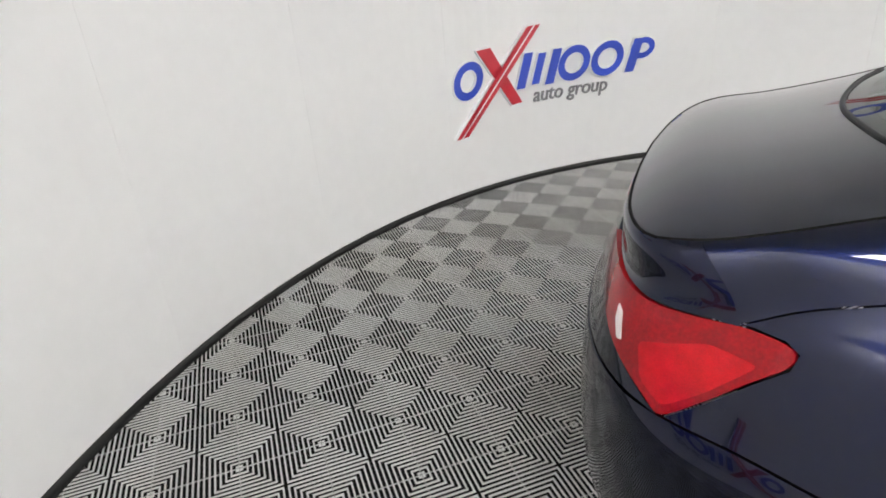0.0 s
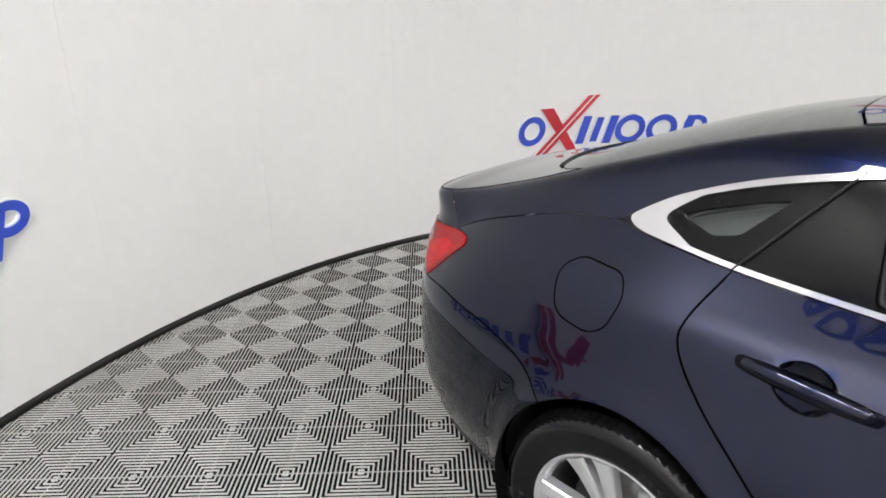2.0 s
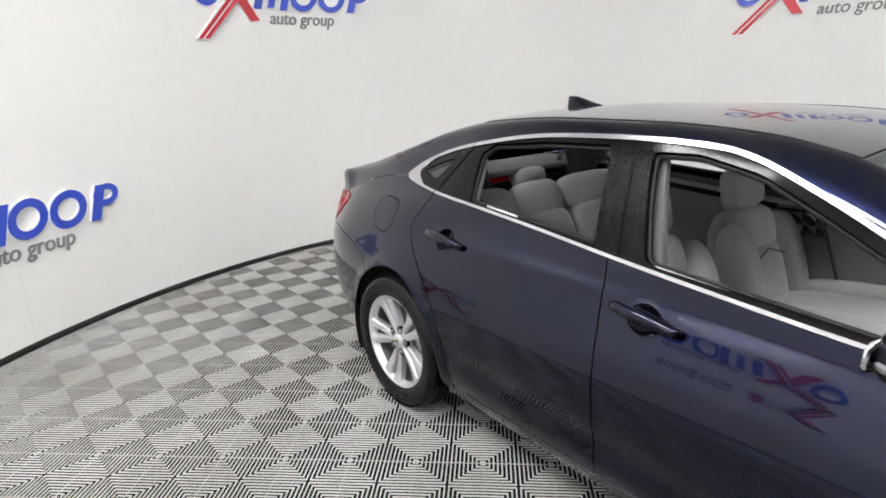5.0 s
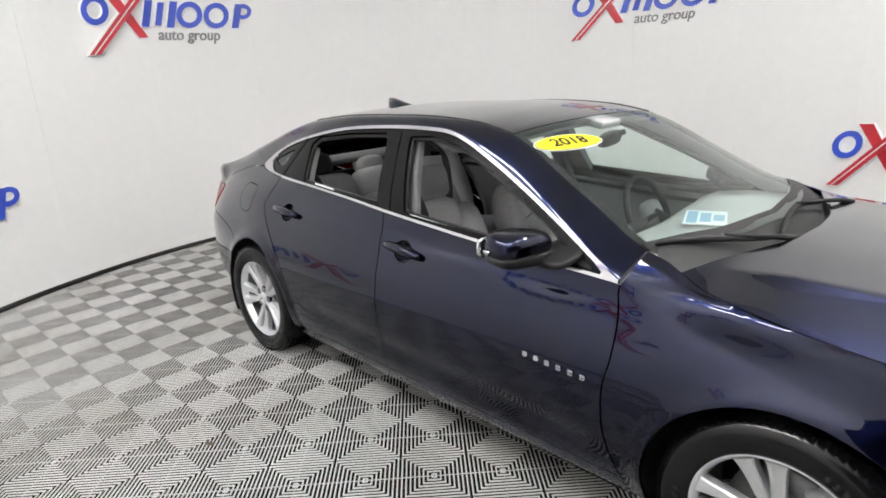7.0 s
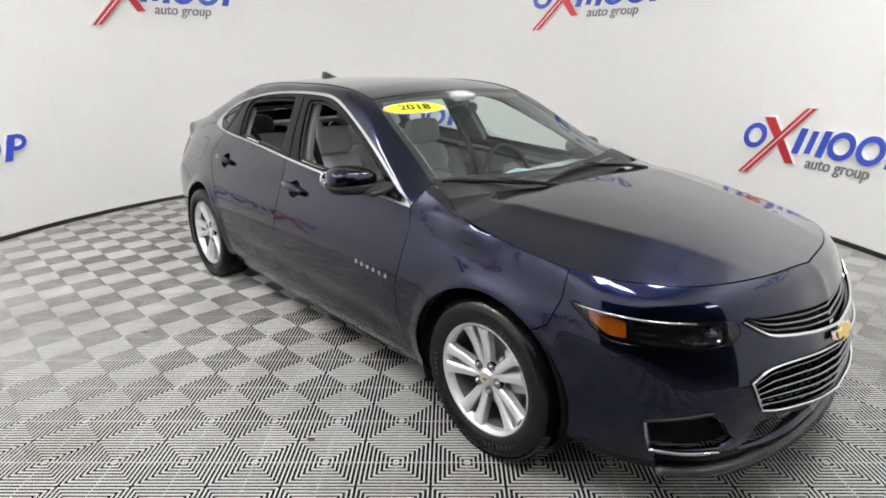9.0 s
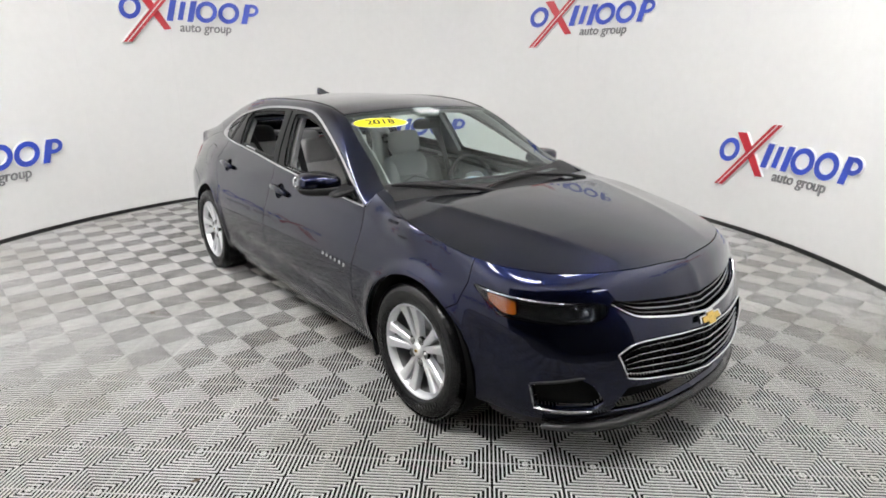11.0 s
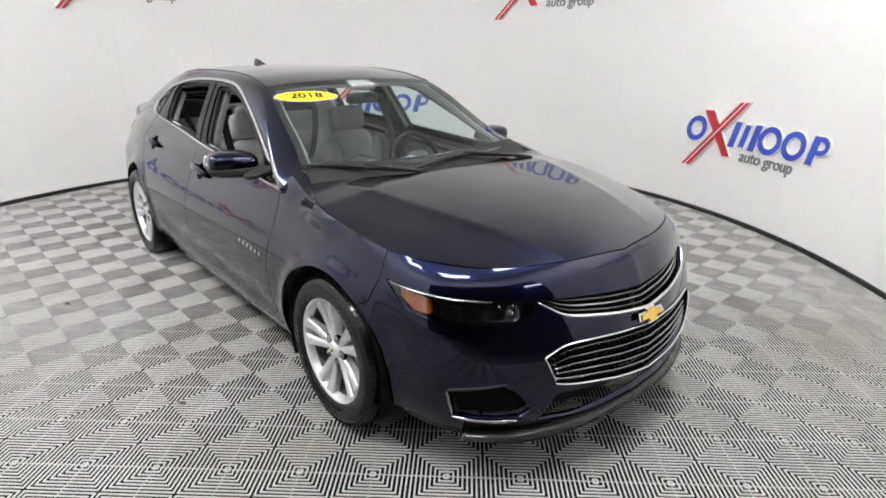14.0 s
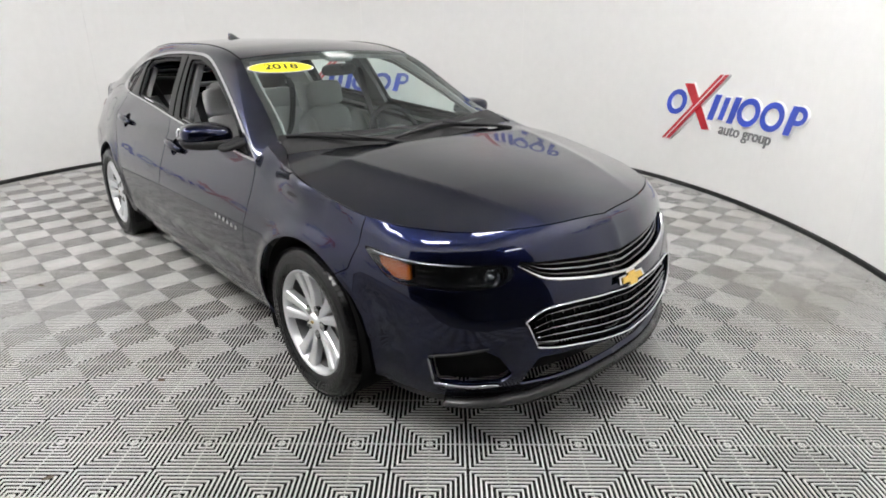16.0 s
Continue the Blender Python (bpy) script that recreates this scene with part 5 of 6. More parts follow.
        b2 = lathe(bmesh.new(), [(0.0215, -0.066), (0.0215, -0.0775), (0.0175, -0.0785), (0.0172, -0.060)], 16)
        bmesh.ops.translate(b2, vec=(0.0575 * math.cos(a), 0, 0.0575 * math.sin(a)), verts=b2.verts)
        add_bm(bm, b2)
        part("lug_recess", bm, UNDER, w, "near-black ring for the shade round the nut")
    bm = bmesh.new()
    lathe(bm, [(0.085, -0.012), (0.152, -0.012), (0.152, 0.012), (0.085, 0.012)], 48)
    lathe(bm, [(0.0, -0.03), (0.085, -0.03), (0.085, -0.012)], 32)
    part("brake_disc", bm, STEEL, w, "grey steel brake disc")
    bm = bmesh.new()
    box(bm, (0.09, 0.07, 0.18), (0.115 if m.translation.x > 0 else 0.115, 0.0, 0.02), bevel=0.015)
    part("brake_caliper", bm, GREY_PLASTIC, w)
    return w


first_wheel = wheel(pose(WHEELS_X[0], -0.774, AXLE, 0, -15, 0))
for x, y, rz, spin in ((WHEELS_X[1], -0.774, 0, -22), (WHEELS_X[0], 0.774, 180, 30), (WHEELS_X[1], 0.774, 180, 0)):
    c = copy_thing(first_wheel, pose(x, y, AXLE, 0, spin, rz))
    c.parent = car

# ---------------------------------------------------------------- inside the car
half = loop_of(catmull([(0.30, 0.0), (0.27, 0.52)]), catmull([(0.27, 0.52), (-0.5, 0.52), (-1.12, 0.50)]), catmull([(-1.12, 0.50), (-1.18, 0.0)]))
patch("headliner", loop_of(half, [(p[0], -p[1]) for p in half[::-1]]), lambda x, y: (x, y, top(x, y)[2] - 0.03), GREY_CLOTH, car, "pale grey cloth headliner", step=0.08, flange=0.02)
bm = bmesh.new()
box(bm, (2.5, 1.50, 0.05), (-0.35, 0, 0.30), bevel=0.02)
part("cabin_floor", bm, DARK_CLOTH, car, "charcoal carpet")
for flip in (False, True):
    trim = loop_of(run(BELT_Z, 0.70, -1.15, -0.004), line([(-1.15, 1.03), (-1.05, 0.35), (0.75, 0.35)]))
    patch("door_trim", trim, lifted(flank, -0.075), GREY_PLASTIC, car, "grey door trim panel", step=0.06, flange=0.03, mirror=flip)
    patch("sill_trim", loop_of(run(BELT_Z, 0.70, -1.15, 0.002), run(BELT_Z, -1.15, 0.70, -0.05)), lifted(flank, -0.055), BLACK, car, step=0.06, flange=0.06, mirror=flip)
    pil = rounded([(-0.37, 1.0), (-0.13, 1.0), (-0.24, 1.33), (-0.43, 1.33)], 0.02)
    patch("pillar_trim", pil, lifted(flank, -0.05), DARK_CLOTH, car, "charcoal pillar trim", step=0.05, flange=0.03, mirror=flip)
    pil = rounded([(-1.50, 1.09), (-1.06, 1.06), (-1.10, 1.25), (-1.2, 1.27), (-1.46, 1.15)], 0.02)
    patch("rear_pillar_trim", pil, lifted(flank, -0.06), GREY_PLASTIC, car, "grey rear pillar trim", step=0.05, flange=0.03, mirror=flip)
    # inner face of the windshield pillar and roof rail
    lowi = [on_flank(p[0], p[1] - 0.03) for p in resample([q for q in ROOFLINE[::-1] if q[0] > -1.3], 60)]
    highi = [on_top(p[0], -p[1] + 0.03) for p in resample([*ws_edge[:-1], *roof_edge], 60)]
    ob = strip("rail_trim", [(np.array(a) * (1, 0.955, 1) + (0, 0, -0.012), t) for a, t in lowi], [(np.array(a) * (1, 0.96, 1) + (0, 0, -0.02), t) for a, t in highi], GREY_PLASTIC, flip)


def seat(name, x, y, w, label, lean=17):
    bm = bmesh.new()
    box(bm, (0.46, w * 0.86, 0.16), (x + 0.02, y, 0.40), bevel=0.02)
    s = part(name, bm, DARK_CLOTH, car, label)
    bm = bmesh.new()
    pillow(bm, (0.54, w * 0.72, 0.17), (x + 0.03, y, 0.545), pose(0, 0, 0, 0, -6, 0), 3.6)
    for k in (-1, 1):
        pillow(bm, (0.52, 0.13, 0.17), (x + 0.03, y + k * w * 0.42, 0.57), pose(0, 0, 0, 0, -6, 0), 3.0)
    part("cushion", bm, GREY_CLOTH, s)
    t = pose(x - 0.25, y, 0.50, 0, -lean, 0)
    bm = bmesh.new()
    pillow(bm, (0.15, w * 0.62, 0.36), t @ Vector((0, 0, 0.15)), pose(0, 0, 0, 0, -lean, 0), 3.4)
    pillow(bm, (0.14, w * 0.66, 0.22), t @ Vector((-0.005, 0, 0.375)), pose(0, 0, 0, 0, -lean, 0), 3.0)
    part("backrest", bm, GREY_CLOTH, s)
    for k in (-1, 1):
        bm = bmesh.new()
        pillow(bm, (0.18, 0.11, 0.46), t @ Vector((0.03, k * w * 0.39, 0.20)), pose(k * 0.0, 0, 0, 0, -lean, 0), 2.6)
        part("bolster", bm, GREY_CLOTH, s)
    bm = bmesh.new()
    pillow(bm, (0.09, w * 0.90, 0.52), t @ Vector((-0.06, 0, 0.22)), pose(0, 0, 0, 0, -lean, 0), 3.2)
    part("seat_back", bm, GREY_CLOTH, s, "grey rear shell of the seat")
    bm = bmesh.new()
    pillow(bm, (0.10, 0.26, 0.175), t @ Vector((0.005, 0, 0.568)), pose(0, 0, 0, 0, -lean + 6, 0), 4.6)
    part("headrest", bm, GREY_CLOTH, s)
    for k in (-1, 1):
        bm = bmesh.new()
        tube(bm, [t @ Vector((-0.01, k * 0.06, 0.42)), t @ Vector((-0.005, k * 0.06, 0.54))], 0.007, 6)
        part("headrest_post", bm, CHROME, s)
    # stitched seam across the backrest
    bm = bmesh.new()
    tube(bm, [t @ Vector((0.068, k * w * 0.07, 0.285 - 0.012 * abs(k))) for k in range(-4, 5)], 0.004, 6)
    part("seat_seam", bm, DARK_CLOTH, s)
    return s


seat("front_seat", -0.02, -0.37, 0.52, "grey cloth front passenger seat")
seat("front_seat", -0.02, 0.37, 0.52, "grey cloth driver seat")
bm = bmesh.new()
box(bm, (0.50, 1.30, 0.16), (-0.93, 0, 0.42), bevel=0.02)
bench = part("rear_bench", bm, DARK_CLOTH, car, "grey cloth rear bench seat with headrests")
RT = pose(-1.17, 0, 0.60, 0, -26, 0)
for y, w in ((-0.42, 0.50), (0.0, 0.34), (0.42, 0.50)):
    bm = bmesh.new()
    pillow(bm, (0.54, w, 0.17), (-0.92, y, 0.545), pose(0, 0, 0, 0, -7, 0), 3.8)
    part("bench_cushion", bm, GREY_CLOTH, bench)
    bm = bmesh.new()
    pillow(bm, (0.16, w, 0.30), RT @ Vector((0, y, 0.14)), pose(0, 0, 0, 0, -26, 0), 3.8)
    pillow(bm, (0.15, w, 0.22), RT @ Vector((-0.01, y, 0.345)), pose(0, 0, 0, 0, -26, 0), 3.4)
    part("bench_back", bm, GREY_CLOTH, bench)
    bm = bmesh.new()
    pillow(bm, (0.12, 0.28 if y else 0.22, 0.17 if y else 0.10), RT @ Vector((-0.01, y, 0.52 if y else 0.485)), pose(0, 0, 0, 0, -16, 0), 3.0)
    part("bench_headrest", bm, BLACK_VINYL if y else GREY_CLOTH, bench, "black vinyl headrest" if y else "")
for k in (-1, 1):
    bm = bmesh.new()
    pillow(bm, (0.20, 0.11, 0.52), RT @ Vector((0.045, k * 0.655, 0.22)), pose(0, 0, 0, 0, -22, 0), 2.8)
    part("bench_bolster", bm, GREY_CLOTH, bench)
bm = bmesh.new()
box(bm, (0.50, 1.25, 0.03), (-1.62, 0, 1.055), pose(0, 0, 0, 0, -4, 0), 0.01)
part("parcel_shelf", bm, DARK_CLOTH, car, "charcoal rear shelf")
bm = bmesh.new()
box(bm, (0.03, 1.26, 0.64), (-1.50, 0, 0.68), bevel=0.008)
part("rear_bulkhead", bm, DARK_CLOTH, car, "charcoal panel behind the rear seat")

# dashboard, console, wheel, mirror, belts
bm = bmesh.new()
rows = []
for x, z in ((1.08, 0.93), (0.98, 0.945), (0.82, 0.945), (0.66, 0.925), (0.575, 0.885), (0.55, 0.80), (0.60, 0.66), (0.66, 0.50), (0.9, 0.42)):
    rows.append([(x + 0.03 * (1 - (y / 0.7) ** 2) - 0.05 * (y / 0.7) ** 2, y, z + 0.012 * math.exp(-((y - 0.37) / 0.2) ** 2) * (1 if z > 0.86 else 0)) for y in np.linspace(-0.70, 0.70, 29)])
loft(bm, rows)
dash = part("dashboard", bm, GREY_PLASTIC, car, "grey dashboard with a centre screen")
bm = bmesh.new()
box(bm, (0.03, 0.24, 0.13), (0.575, 0.0, 0.86), pose(0, 0, 0, 0, -18, 0), 0.008)
part("centre_screen", bm, BLACK_GLOSS, dash, "dark centre screen")
for y in (-0.60, -0.17, 0.17, 0.60):
    bm = bmesh.new()
    box(bm, (0.02, 0.10, 0.055), (0.572, y, 0.835), pose(0, 0, 0, 0, -12, 0), 0.006)
    part("air_vent", bm, BLACK, dash)
bm = bmesh.new()
box(bm, (0.95, 0.22, 0.26), (0.12, 0, 0.50), bevel=0.03)
part("centre_console", bm, GREY_PLASTIC, car, "grey centre console")
bm = bmesh.new()
SW = pose(0.40, 0.37, 0.845, 0, -24, 0)
tube(bm, [SW @ Vector((0, 0.185 * math.cos(a), 0.185 * math.sin(a))) for a in np.linspace(0, 2 * math.pi, 41)[:-1]], 0.0155, 10, closed=True)
sw = part("steering_wheel", bm, BLACK, car, "dark grey steering wheel")
bm = bmesh.new()
pillow(bm, (0.06, 0.17, 0.13), SW @ Vector((0.02, 0, 0)), pose(0, 0, 0, 0, -24, 0), 3.0)
part("wheel_hub", bm, DARK_CLOTH, sw)
for a in (200, 340, 270):
    bm = bmesh.new()
    d = Vector((0, math.cos(math.radians(a)), math.sin(math.radians(a))))
    tube(bm, [SW @ (d * 0.06 + Vector((0.015, 0, 0))), SW @ (d * 0.18)], [0.020, 0.012], 8, 0.6)
    part("wheel_spoke", bm, GREY_PLASTIC, sw)
bm = bmesh.new()
tube(bm, [SW @ Vector((0.02, 0, 0)), (0.62, 0.37, 0.76)], 0.035, 10)
part("steering_column", bm, BLACK, sw)
bm = bmesh.new()
pillow(bm, (0.035, 0.25, 0.065), (0.40, -0.02, 1.262), pose(0, 0, 0, 0, 12, 10), 3.6)
rv = part("inside_mirror", bm, BLACK, car, "black inside mirror")
bm = bmesh.new()
tube(bm, [(0.41, -0.01, 1.275), (0.46, 0.0, 1.292)], 0.012, 8)
part("mirror_stalk", bm, BLACK, rv)
bm = bmesh.new()
box(bm, (0.24, 0.16, 0.035), (0.28, 0, 1.345), pose(0, 0, 0, 0, 12, 0), 0.012)
part("roof_console", bm, GREY_PLASTIC, car)
for y in (-0.37, 0.37):
    bm = bmesh.new()
    box(bm, (0.20, 0.38, 0.018), (0.20, y, 1.335), pose(0, 0, 0, 4 if y < 0 else -4, 14, 0), 0.008)
    part("sun_visor", bm, GREY_CLOTH, car)
for sg in (-1, 1):
    bm = bmesh.new()
    P = catmull([(-0.31, sg * 0.60, 1.22), (-0.26, sg * 0.60, 1.08), (-0.16, sg * 0.60, 0.86), (-0.08, sg * 0.61, 0.62)], 0.05)
    tube(bm, P, 0.024, 8, 0.12)
    part("seat_belt", bm, BLACK, car, "black seat belt")
    bm = bmesh.new()
    P = catmull([(-1.38, sg * 0.52, 1.13), (-1.20, sg * 0.52, 1.02), (-1.05, sg * 0.40, 0.72), (-0.98, sg * 0.25, 0.62)], 0.05)
    tube(bm, P, 0.024, 8, 0.12)
    part("rear_belt", bm, BLACK, car, "black rear seat belt")

# leaflet on the dashboard
bm = bmesh.new()
box(bm, (0.16, 0.24, 0.003), (0, 0, 0), bevel=0.001)
leaflet = tagged(part("leaflet", bm, WHITESIGN, smooth=False), "white and pale blue paper leaflet on the dashboard", "leaflet")
leaflet.matrix_world = pose(0.83, 0.0, 0.957, 0, 0, 20)
for k in range(3):
    bm = bmesh.new()
    box(bm, (0.04, 0.20 - 0.05 * k, 0.001), (-0.05 + 0.05 * k, 0, 0.0022))
    part("printed_bar", bm, material("pale_blue_print", (0.25, 0.42, 0.60), 0.5) if k == 0 else bpy.data.materials["pale_blue_print"], leaflet, smooth=False)

# ---------------------------------------------------------------- wall signs: plain coloured shapes on white backing plates
def ring_loops(cx, cy, w, h, stroke, n=36):
    out = [(cx + w * math.cos(t) + 0.20 * h * math.sin(t), cy + h * math.sin(t)) for t in np.linspace(0, 2 * math.pi, n + 1)[:-1]]
    inn = [(cx + (w - stroke) * math.cos(t) + 0.20 * (h - stroke) * math.sin(t), cy + (h - stroke * 0.9) * math.sin(t)) for t in np.linspace(0, 2 * math.pi, n + 1)[:-1]]
    return out, inn


def plate(bm, out, h0, h1, place, inn=None):
    """A flat plate from an outline, or a ring between two outlines with equal counts."""
    if inn is None:
        return prism(bm, out, h0, h1, place)
    n = len(out)
    v = [[bm.verts.new(place(p[0], p[1], h)) for p in loop] for loop, h in ((out, h0), (out, h1), (inn, h1), (inn, h0))]
    for a, b in zip(v, [*v[1:], v[0]]):
        for i in range(n):
            bm.faces.new((a[i], a[(i + 1) % n], b[(i + 1) % n], b[i]))


def grow(loop, d):
    return [tuple(p) for p in shrink(loop, -d)]


SHEAR = 0.085


def slant(x0, x1, z0, z1):
    k = SHEAR * (z1 - z0) / 0.255
    return [(x0, z0), (x1, z0), (x1 + k, z1), (x0 + k, z1)]


def letters(body, size, bolder, depth):
    """The single letters of a line of writing, each as its points and faces."""
    me = text_mesh(body, size, bolder, depth)
    group = list(range(len(me.vertices)))

    def root(i):
        while group[i] != i:
            group[i] = group[group[i]]
            i = group[i]
        return i
    for p in me.polygons:
        for v in p.vertices:
            group[root(v)] = root(p.vertices[0])
    found = collections.defaultdict(list)
    for p in me.polygons:
        found[root(p.vertices[0])].append(list(p.vertices))
    out = []
    for faces in found.values():
        used = sorted({v for f in faces for v in f})
        where = {v: i for i, v in enumerate(used)}
        out.append(([tuple(me.vertices[v].co) for v in used], [[where[v] for v in f] for f in faces]))
    return out


WRITING = letters("auto group", 0.155, 0.0012, 0.005)


def wall_sign(s0, z0):
    def place(a, b, h):
        return wall_point(s0 - 0.868 * a, z0 + 0.925 * b, h)
    sign = thing("wall_sign", "blue and red raised logo sign with white edges on the wall", "wall sign", "wall signs")

    def add(name, out, mat, inn=None, h=0.018, label=""):
        bm = bmesh.new()
        plate(bm, out, h, h + 0.004, place, inn)
        face = part(name, bm, mat, sign, label, smooth=False)
        bm = bmesh.new()
        plate(bm, dense(grow(dense(out, 0.08), 0.009), 0.08) if inn is None else grow(out, 0.009), 0.001, h, place, None if inn is None else [tuple(p) for p in shrink(inn, 0.009)])
        part("backing", bm, WHITESIGN, face, "white backing plate", smooth=False)
    for cx in (0.150, 1.172, 1.487):
        o, i = ring_loops(cx, 0.397, 0.150 if cx > 1 else 0.140, 0.131, 0.060)
        add("blue_ring", o, BLUE, i, label="blue ring")
    add("blue_bar", slant(0.612, 0.695, 0.268, 0.520), BLUE, label="blue slanted bar")
    add("blue_bar", slant(0.890, 0.972, 0.268, 0.520), BLUE)
    add("blue_bar", slant(0.762, 0.832, 0.285, 0.505), BLUE, h=0.0178)
    add("blue_bar", slant(1.652, 1.735, 0.272, 0.522), BLUE)
    o, i = ring_loops(1.812, 0.445, 0.108, 0.080, 0.048)
    add("blue_ring", o, BLUE, i, h=0.0176)
    add("red_bar", [(0.237, 0.592), (0.368, 0.598), (0.664, 0.170), (0.566, 0.162)], REDSIGN, h=0.020, label="short red bar")
    add("red_bar", [(0.0, 0.0), (0.115, 0.006), (0.842, 0.712), (0.722, 0.706)], REDSIGN, h=0.025, label="long red bar with a white line")
    bm = bmesh.new()
    prism(bm, [(0.045, 0.004), (0.062, 0.005), (0.792, 0.709), (0.775, 0.708)], 0.0292, 0.0305, place)
    part("white_line", bm, WHITESIGN, sign, smooth=False)
    for co, faces in WRITING:
        me = bpy.data.meshes.new("letter")
        me.from_pydata([place(1.150 + x * 1.04 + 0.18 * y, 0.196 + y, 0.006 + z) for x, y, z in co], [], faces)
        me.materials.append(GREYSIGN)
        new("letter", me).parent = sign
    return sign


for s in (1.052, 6.33, 11.5, 21.862):
    wall_sign(s, 0.433)
for s, z in ((3.818, 1.88), (9.05, 1.87), (24.56, 1.85), (19.35, 1.855)):
    wall_sign(s, z)



# ---------------------------------------------------------------- lights over the booth
LAMP_H = 4.1


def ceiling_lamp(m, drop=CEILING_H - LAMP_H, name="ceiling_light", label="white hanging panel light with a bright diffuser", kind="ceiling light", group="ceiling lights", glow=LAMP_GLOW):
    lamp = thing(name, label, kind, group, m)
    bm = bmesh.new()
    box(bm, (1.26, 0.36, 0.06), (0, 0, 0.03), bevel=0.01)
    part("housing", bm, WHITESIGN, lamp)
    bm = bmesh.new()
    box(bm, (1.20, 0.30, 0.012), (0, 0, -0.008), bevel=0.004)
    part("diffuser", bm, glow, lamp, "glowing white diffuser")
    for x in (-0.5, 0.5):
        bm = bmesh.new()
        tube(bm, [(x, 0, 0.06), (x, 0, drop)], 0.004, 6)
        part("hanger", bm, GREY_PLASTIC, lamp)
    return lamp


first = None
for x, y, turn in ((-1.95, -2.9, -32), (-0.5, -3.2, -5), (1.0, -3.15, 5), (2.5, -2.0, 50), (2.6, 0.4, 90), (2.0, 1.65, 0)):
    m = pose(x, y, LAMP_H, 0, 0, turn)
    first = ceiling_lamp(m) if first is None else copy_thing(first, m) and first
# an unseen one added on the hall's wall, for the nose's highlight through the gateway
ceiling_lamp(pose(5.7, 0.2, 2.95, 0, 90, 0) @ pose(0, 0, 0, 0, 0, 90), 0.82, "flood_light", "unseen white panel light added for the highlight on the nose", "flood light", "", FLOOD_GLOW)


# ---------------------------------------------------------------- floor tiles: ribs that run square to each edge
TILE_P = 0.28278
TURN_F = math.radians(47.76)


def tile_mesh():
    P, n = TILE_P, 16
    pitch = P / n
    w = pitch * 0.17
    verts, faces = [], []

    def quad(pts):
        k = len(verts)
        verts.extend(pts)
        faces.append(tuple(range(k, k + len(pts))))
    g = 0.0006
    for side in range(4):
        c, s = (1, 0, -1, 0)[side], (0, 1, 0, -1)[side]

        def put(u, v, z):
            return (u * c - v * s, u * s + v * c, z)
        for k in range(n):
            u = (k + 0.5) * pitch - P / 2
            e = -P / 2 + g
            a, b = u - w, u + w
            la, lb = -P / 2 + min(a + P / 2, P / 2 - a), -P / 2 + min(b + P / 2, P / 2 - b)
            h, d = 0.0, -0.004
            ch = pitch * 0.03
            quad([put(a + ch, e, h), put(b - ch, e, h), put(b - ch, lb, h), put(a + ch, la, h)])
            quad([put(a, e, d), put(a + ch, e, h), put(a + ch, la, h), put(a, la, d)])
            quad([put(b - ch, e, h), put(b, e, d), put(b, lb, d), put(b - ch, lb, h)])
            quad([put(a, la, d), put(a + ch, la, h), put(b - ch, lb, h), put(b, lb, d)])
        # edge bar
        e0, e1 = -P / 2 + g, -P / 2 + 0.0016
        quad([put(e0, e0, -0.0022), put(-e0, e0, -0.0022), put(-e1, e1, -0.0022), put(e1, e1, -0.0022)])
        quad([put(e1, e1, -0.0022), put(-e1, e1, -0.0022), put(-e1, e1, -0.004), put(e1, e1, -0.004)])
    me = bpy.data.meshes.new("tile")
    me.from_pydata(verts, [], faces)
    me.materials.append(TILE)
    return me, verts, faces


tile, tile_v, tile_f = tile_mesh()
spots = []
ca, sa = math.cos(TURN_F), math.sin(TURN_F)
for i in range(-24, 24):
    for j in range(-24, 24):
        a, b = TILE_P * (i + 0.5 - 0.1434), TILE_P * (j + 0.5 + 0.0127)
        x, y = a * ca - b * sa, a * sa + b * ca
        dx, dy = x - OVAL_X, y - OVAL_Y
        u, v = dx * math.cos(OVAL_TURN) + dy * math.sin(OVAL_TURN), -dx * math.sin(OVAL_TURN) + dy * math.cos(OVAL_TURN)
        if (u / (OVAL_A + 0.21)) ** 2 + (v / (OVAL_B + 0.21)) ** 2 < 1:
            t = min(max((x + 3.2) / 6.0, 0), 1)
            spots.append((math.hypot(x - (-3.2 + 6.0 * t), y - (-0.7 - 0.7 * t)), x, y))
spots.sort()
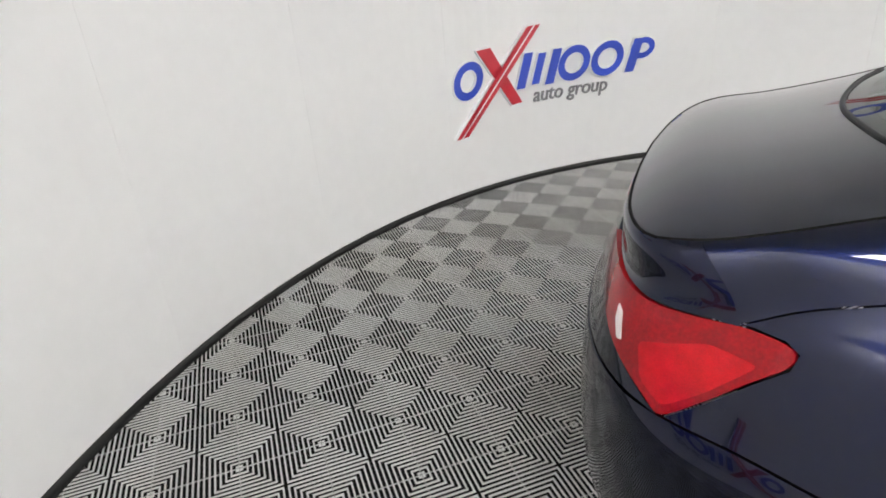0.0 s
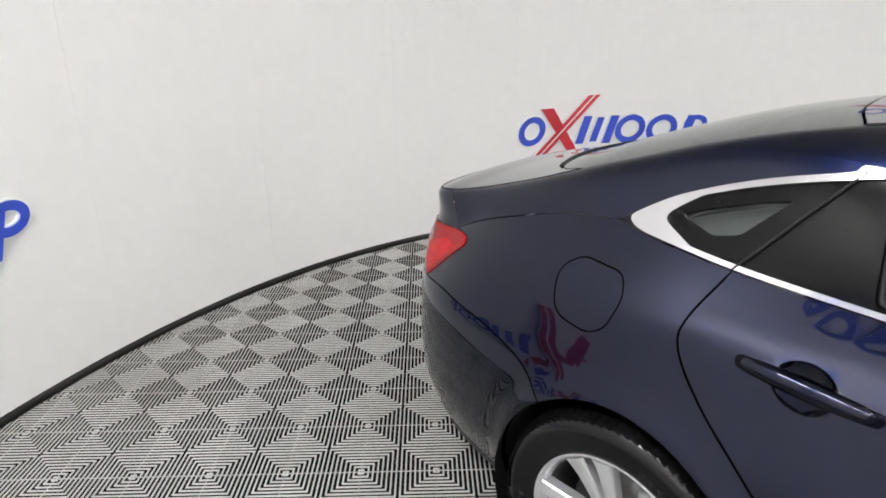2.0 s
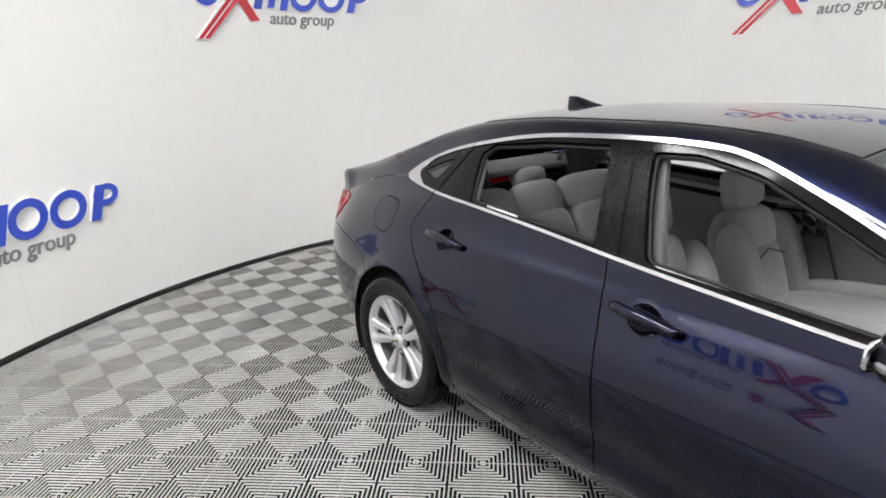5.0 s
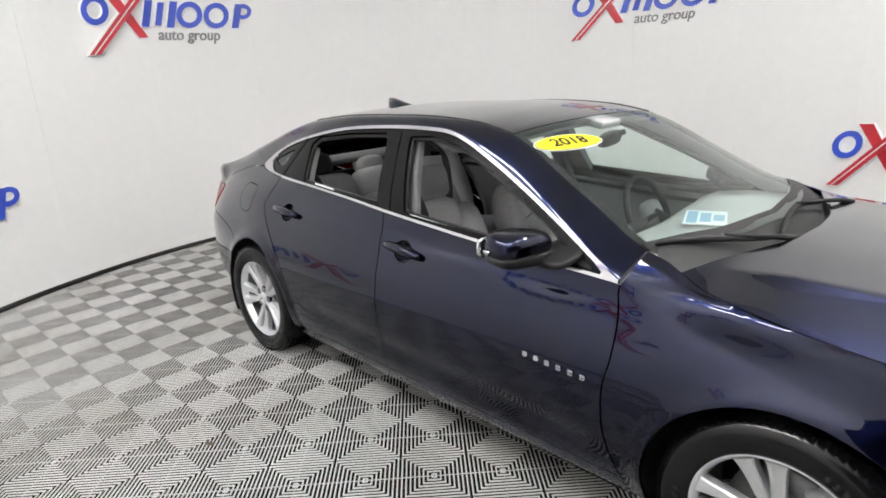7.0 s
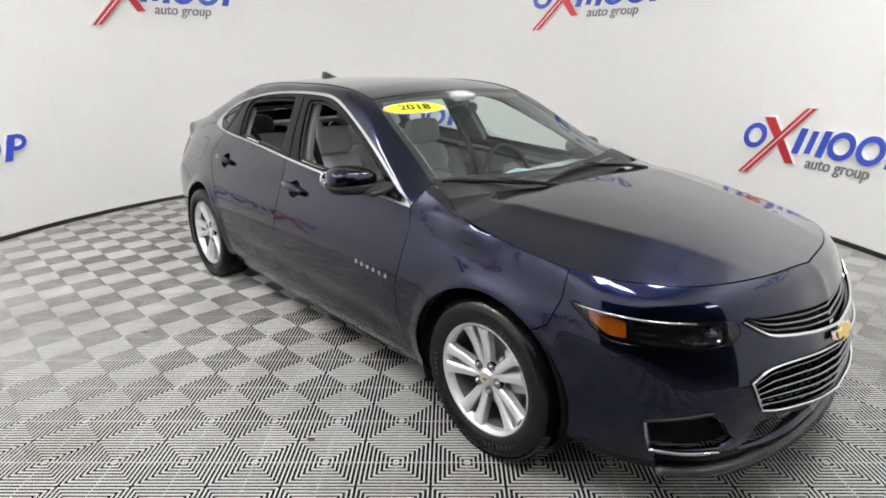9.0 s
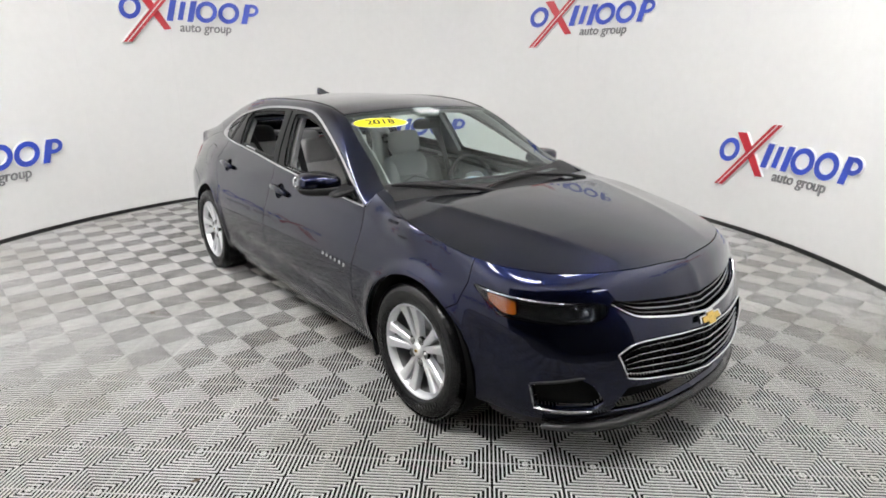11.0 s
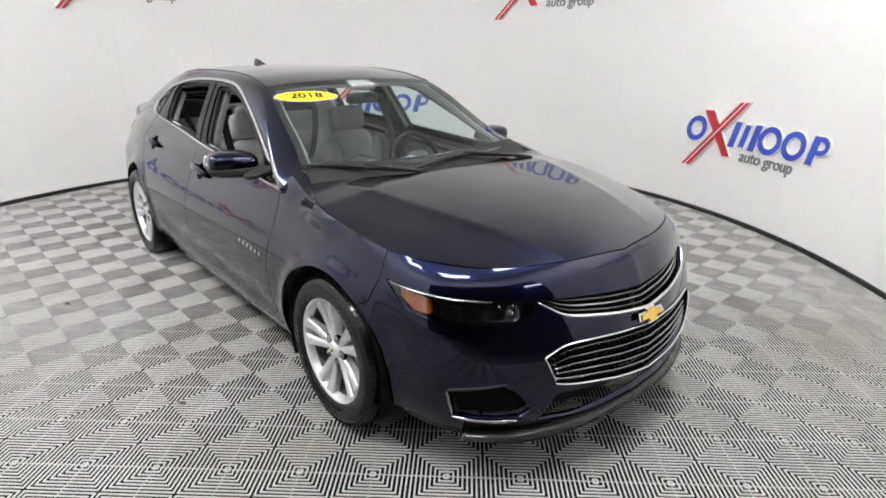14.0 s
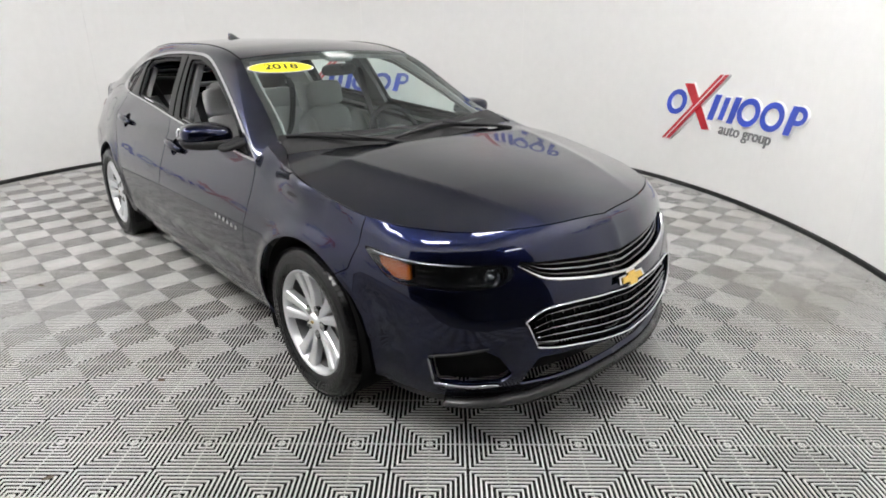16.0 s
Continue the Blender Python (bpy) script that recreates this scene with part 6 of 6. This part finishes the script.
turn = TURN_F
cr, sr = math.cos(turn), math.sin(turn)
for k, (_, x, y) in enumerate(spots[:300]):
    ob = new("tile", tile)
    ob.matrix_local = Matrix.Translation((x, y, 0)) @ Matrix.Rotation(turn + math.radians(90 * random.randrange(4)), 4, "Z")
    ob.parent = floor
tv = np.array(tile_v)
rv_ = np.c_[tv[:, 0] * cr - tv[:, 1] * sr, tv[:, 0] * sr + tv[:, 1] * cr, tv[:, 2]]
tf = np.array(tile_f)
rest = spots[300:]
V = np.concatenate([rv_ + (x, y, 0) for _, x, y in rest])
F = np.concatenate([tf + k * len(tv) for k in range(len(rest))])
me = bpy.data.meshes.new("far_tiles")
me.from_pydata(V.tolist(), [], F.tolist())
me.materials.append(TILE)
ob = new("far_tiles", me)
ob.parent = floor
tagged(ob, "grey ribbed floor tiles farther off", kind="stuff")


# ---------------------------------------------------------------- bits of dirt on the floor
def dirt_scrap(x, y, size, turn):
    """A small dry crumpled scrap lying on the tiles."""
    bm = bmesh.new()
    n = 11
    ring = [(size * (0.6 + 0.4 * random.random()) * math.cos(2 * math.pi * i / n), 0.45 * size * (0.6 + 0.4 * random.random()) * math.sin(2 * math.pi * i / n)) for i in range(n)]
    low = [bm.verts.new((a, b, 0.0005)) for a, b in ring]
    high = [bm.verts.new((a * 0.75, b * 0.75, 0.003 + 0.004 * random.random())) for a, b in ring]
    tip = bm.verts.new((0, 0, 0.004))
    for i in range(n):
        j = (i + 1) % n
        bm.faces.new((low[i], low[j], high[j], high[i]))
        bm.faces.new((high[i], high[j], tip))
    ob = part("dirt_scrap", bm, DIRT, smooth=False)
    tagged(ob, "small dry brown scrap of dirt on the floor tiles", "dirt scrap", "dirt scraps")
    ob.matrix_world = pose(x, y, 0.0, 0, 0, turn)


random.seed(5)
for x, y, size, turn in ((-0.72, -1.552, 0.032, 20), (-0.92, -1.718, 0.018, 70), (0.872, -1.348, 0.026, 35), (1.25, -1.85, 0.024, 80)):
    dirt_scrap(x, y, size, turn)
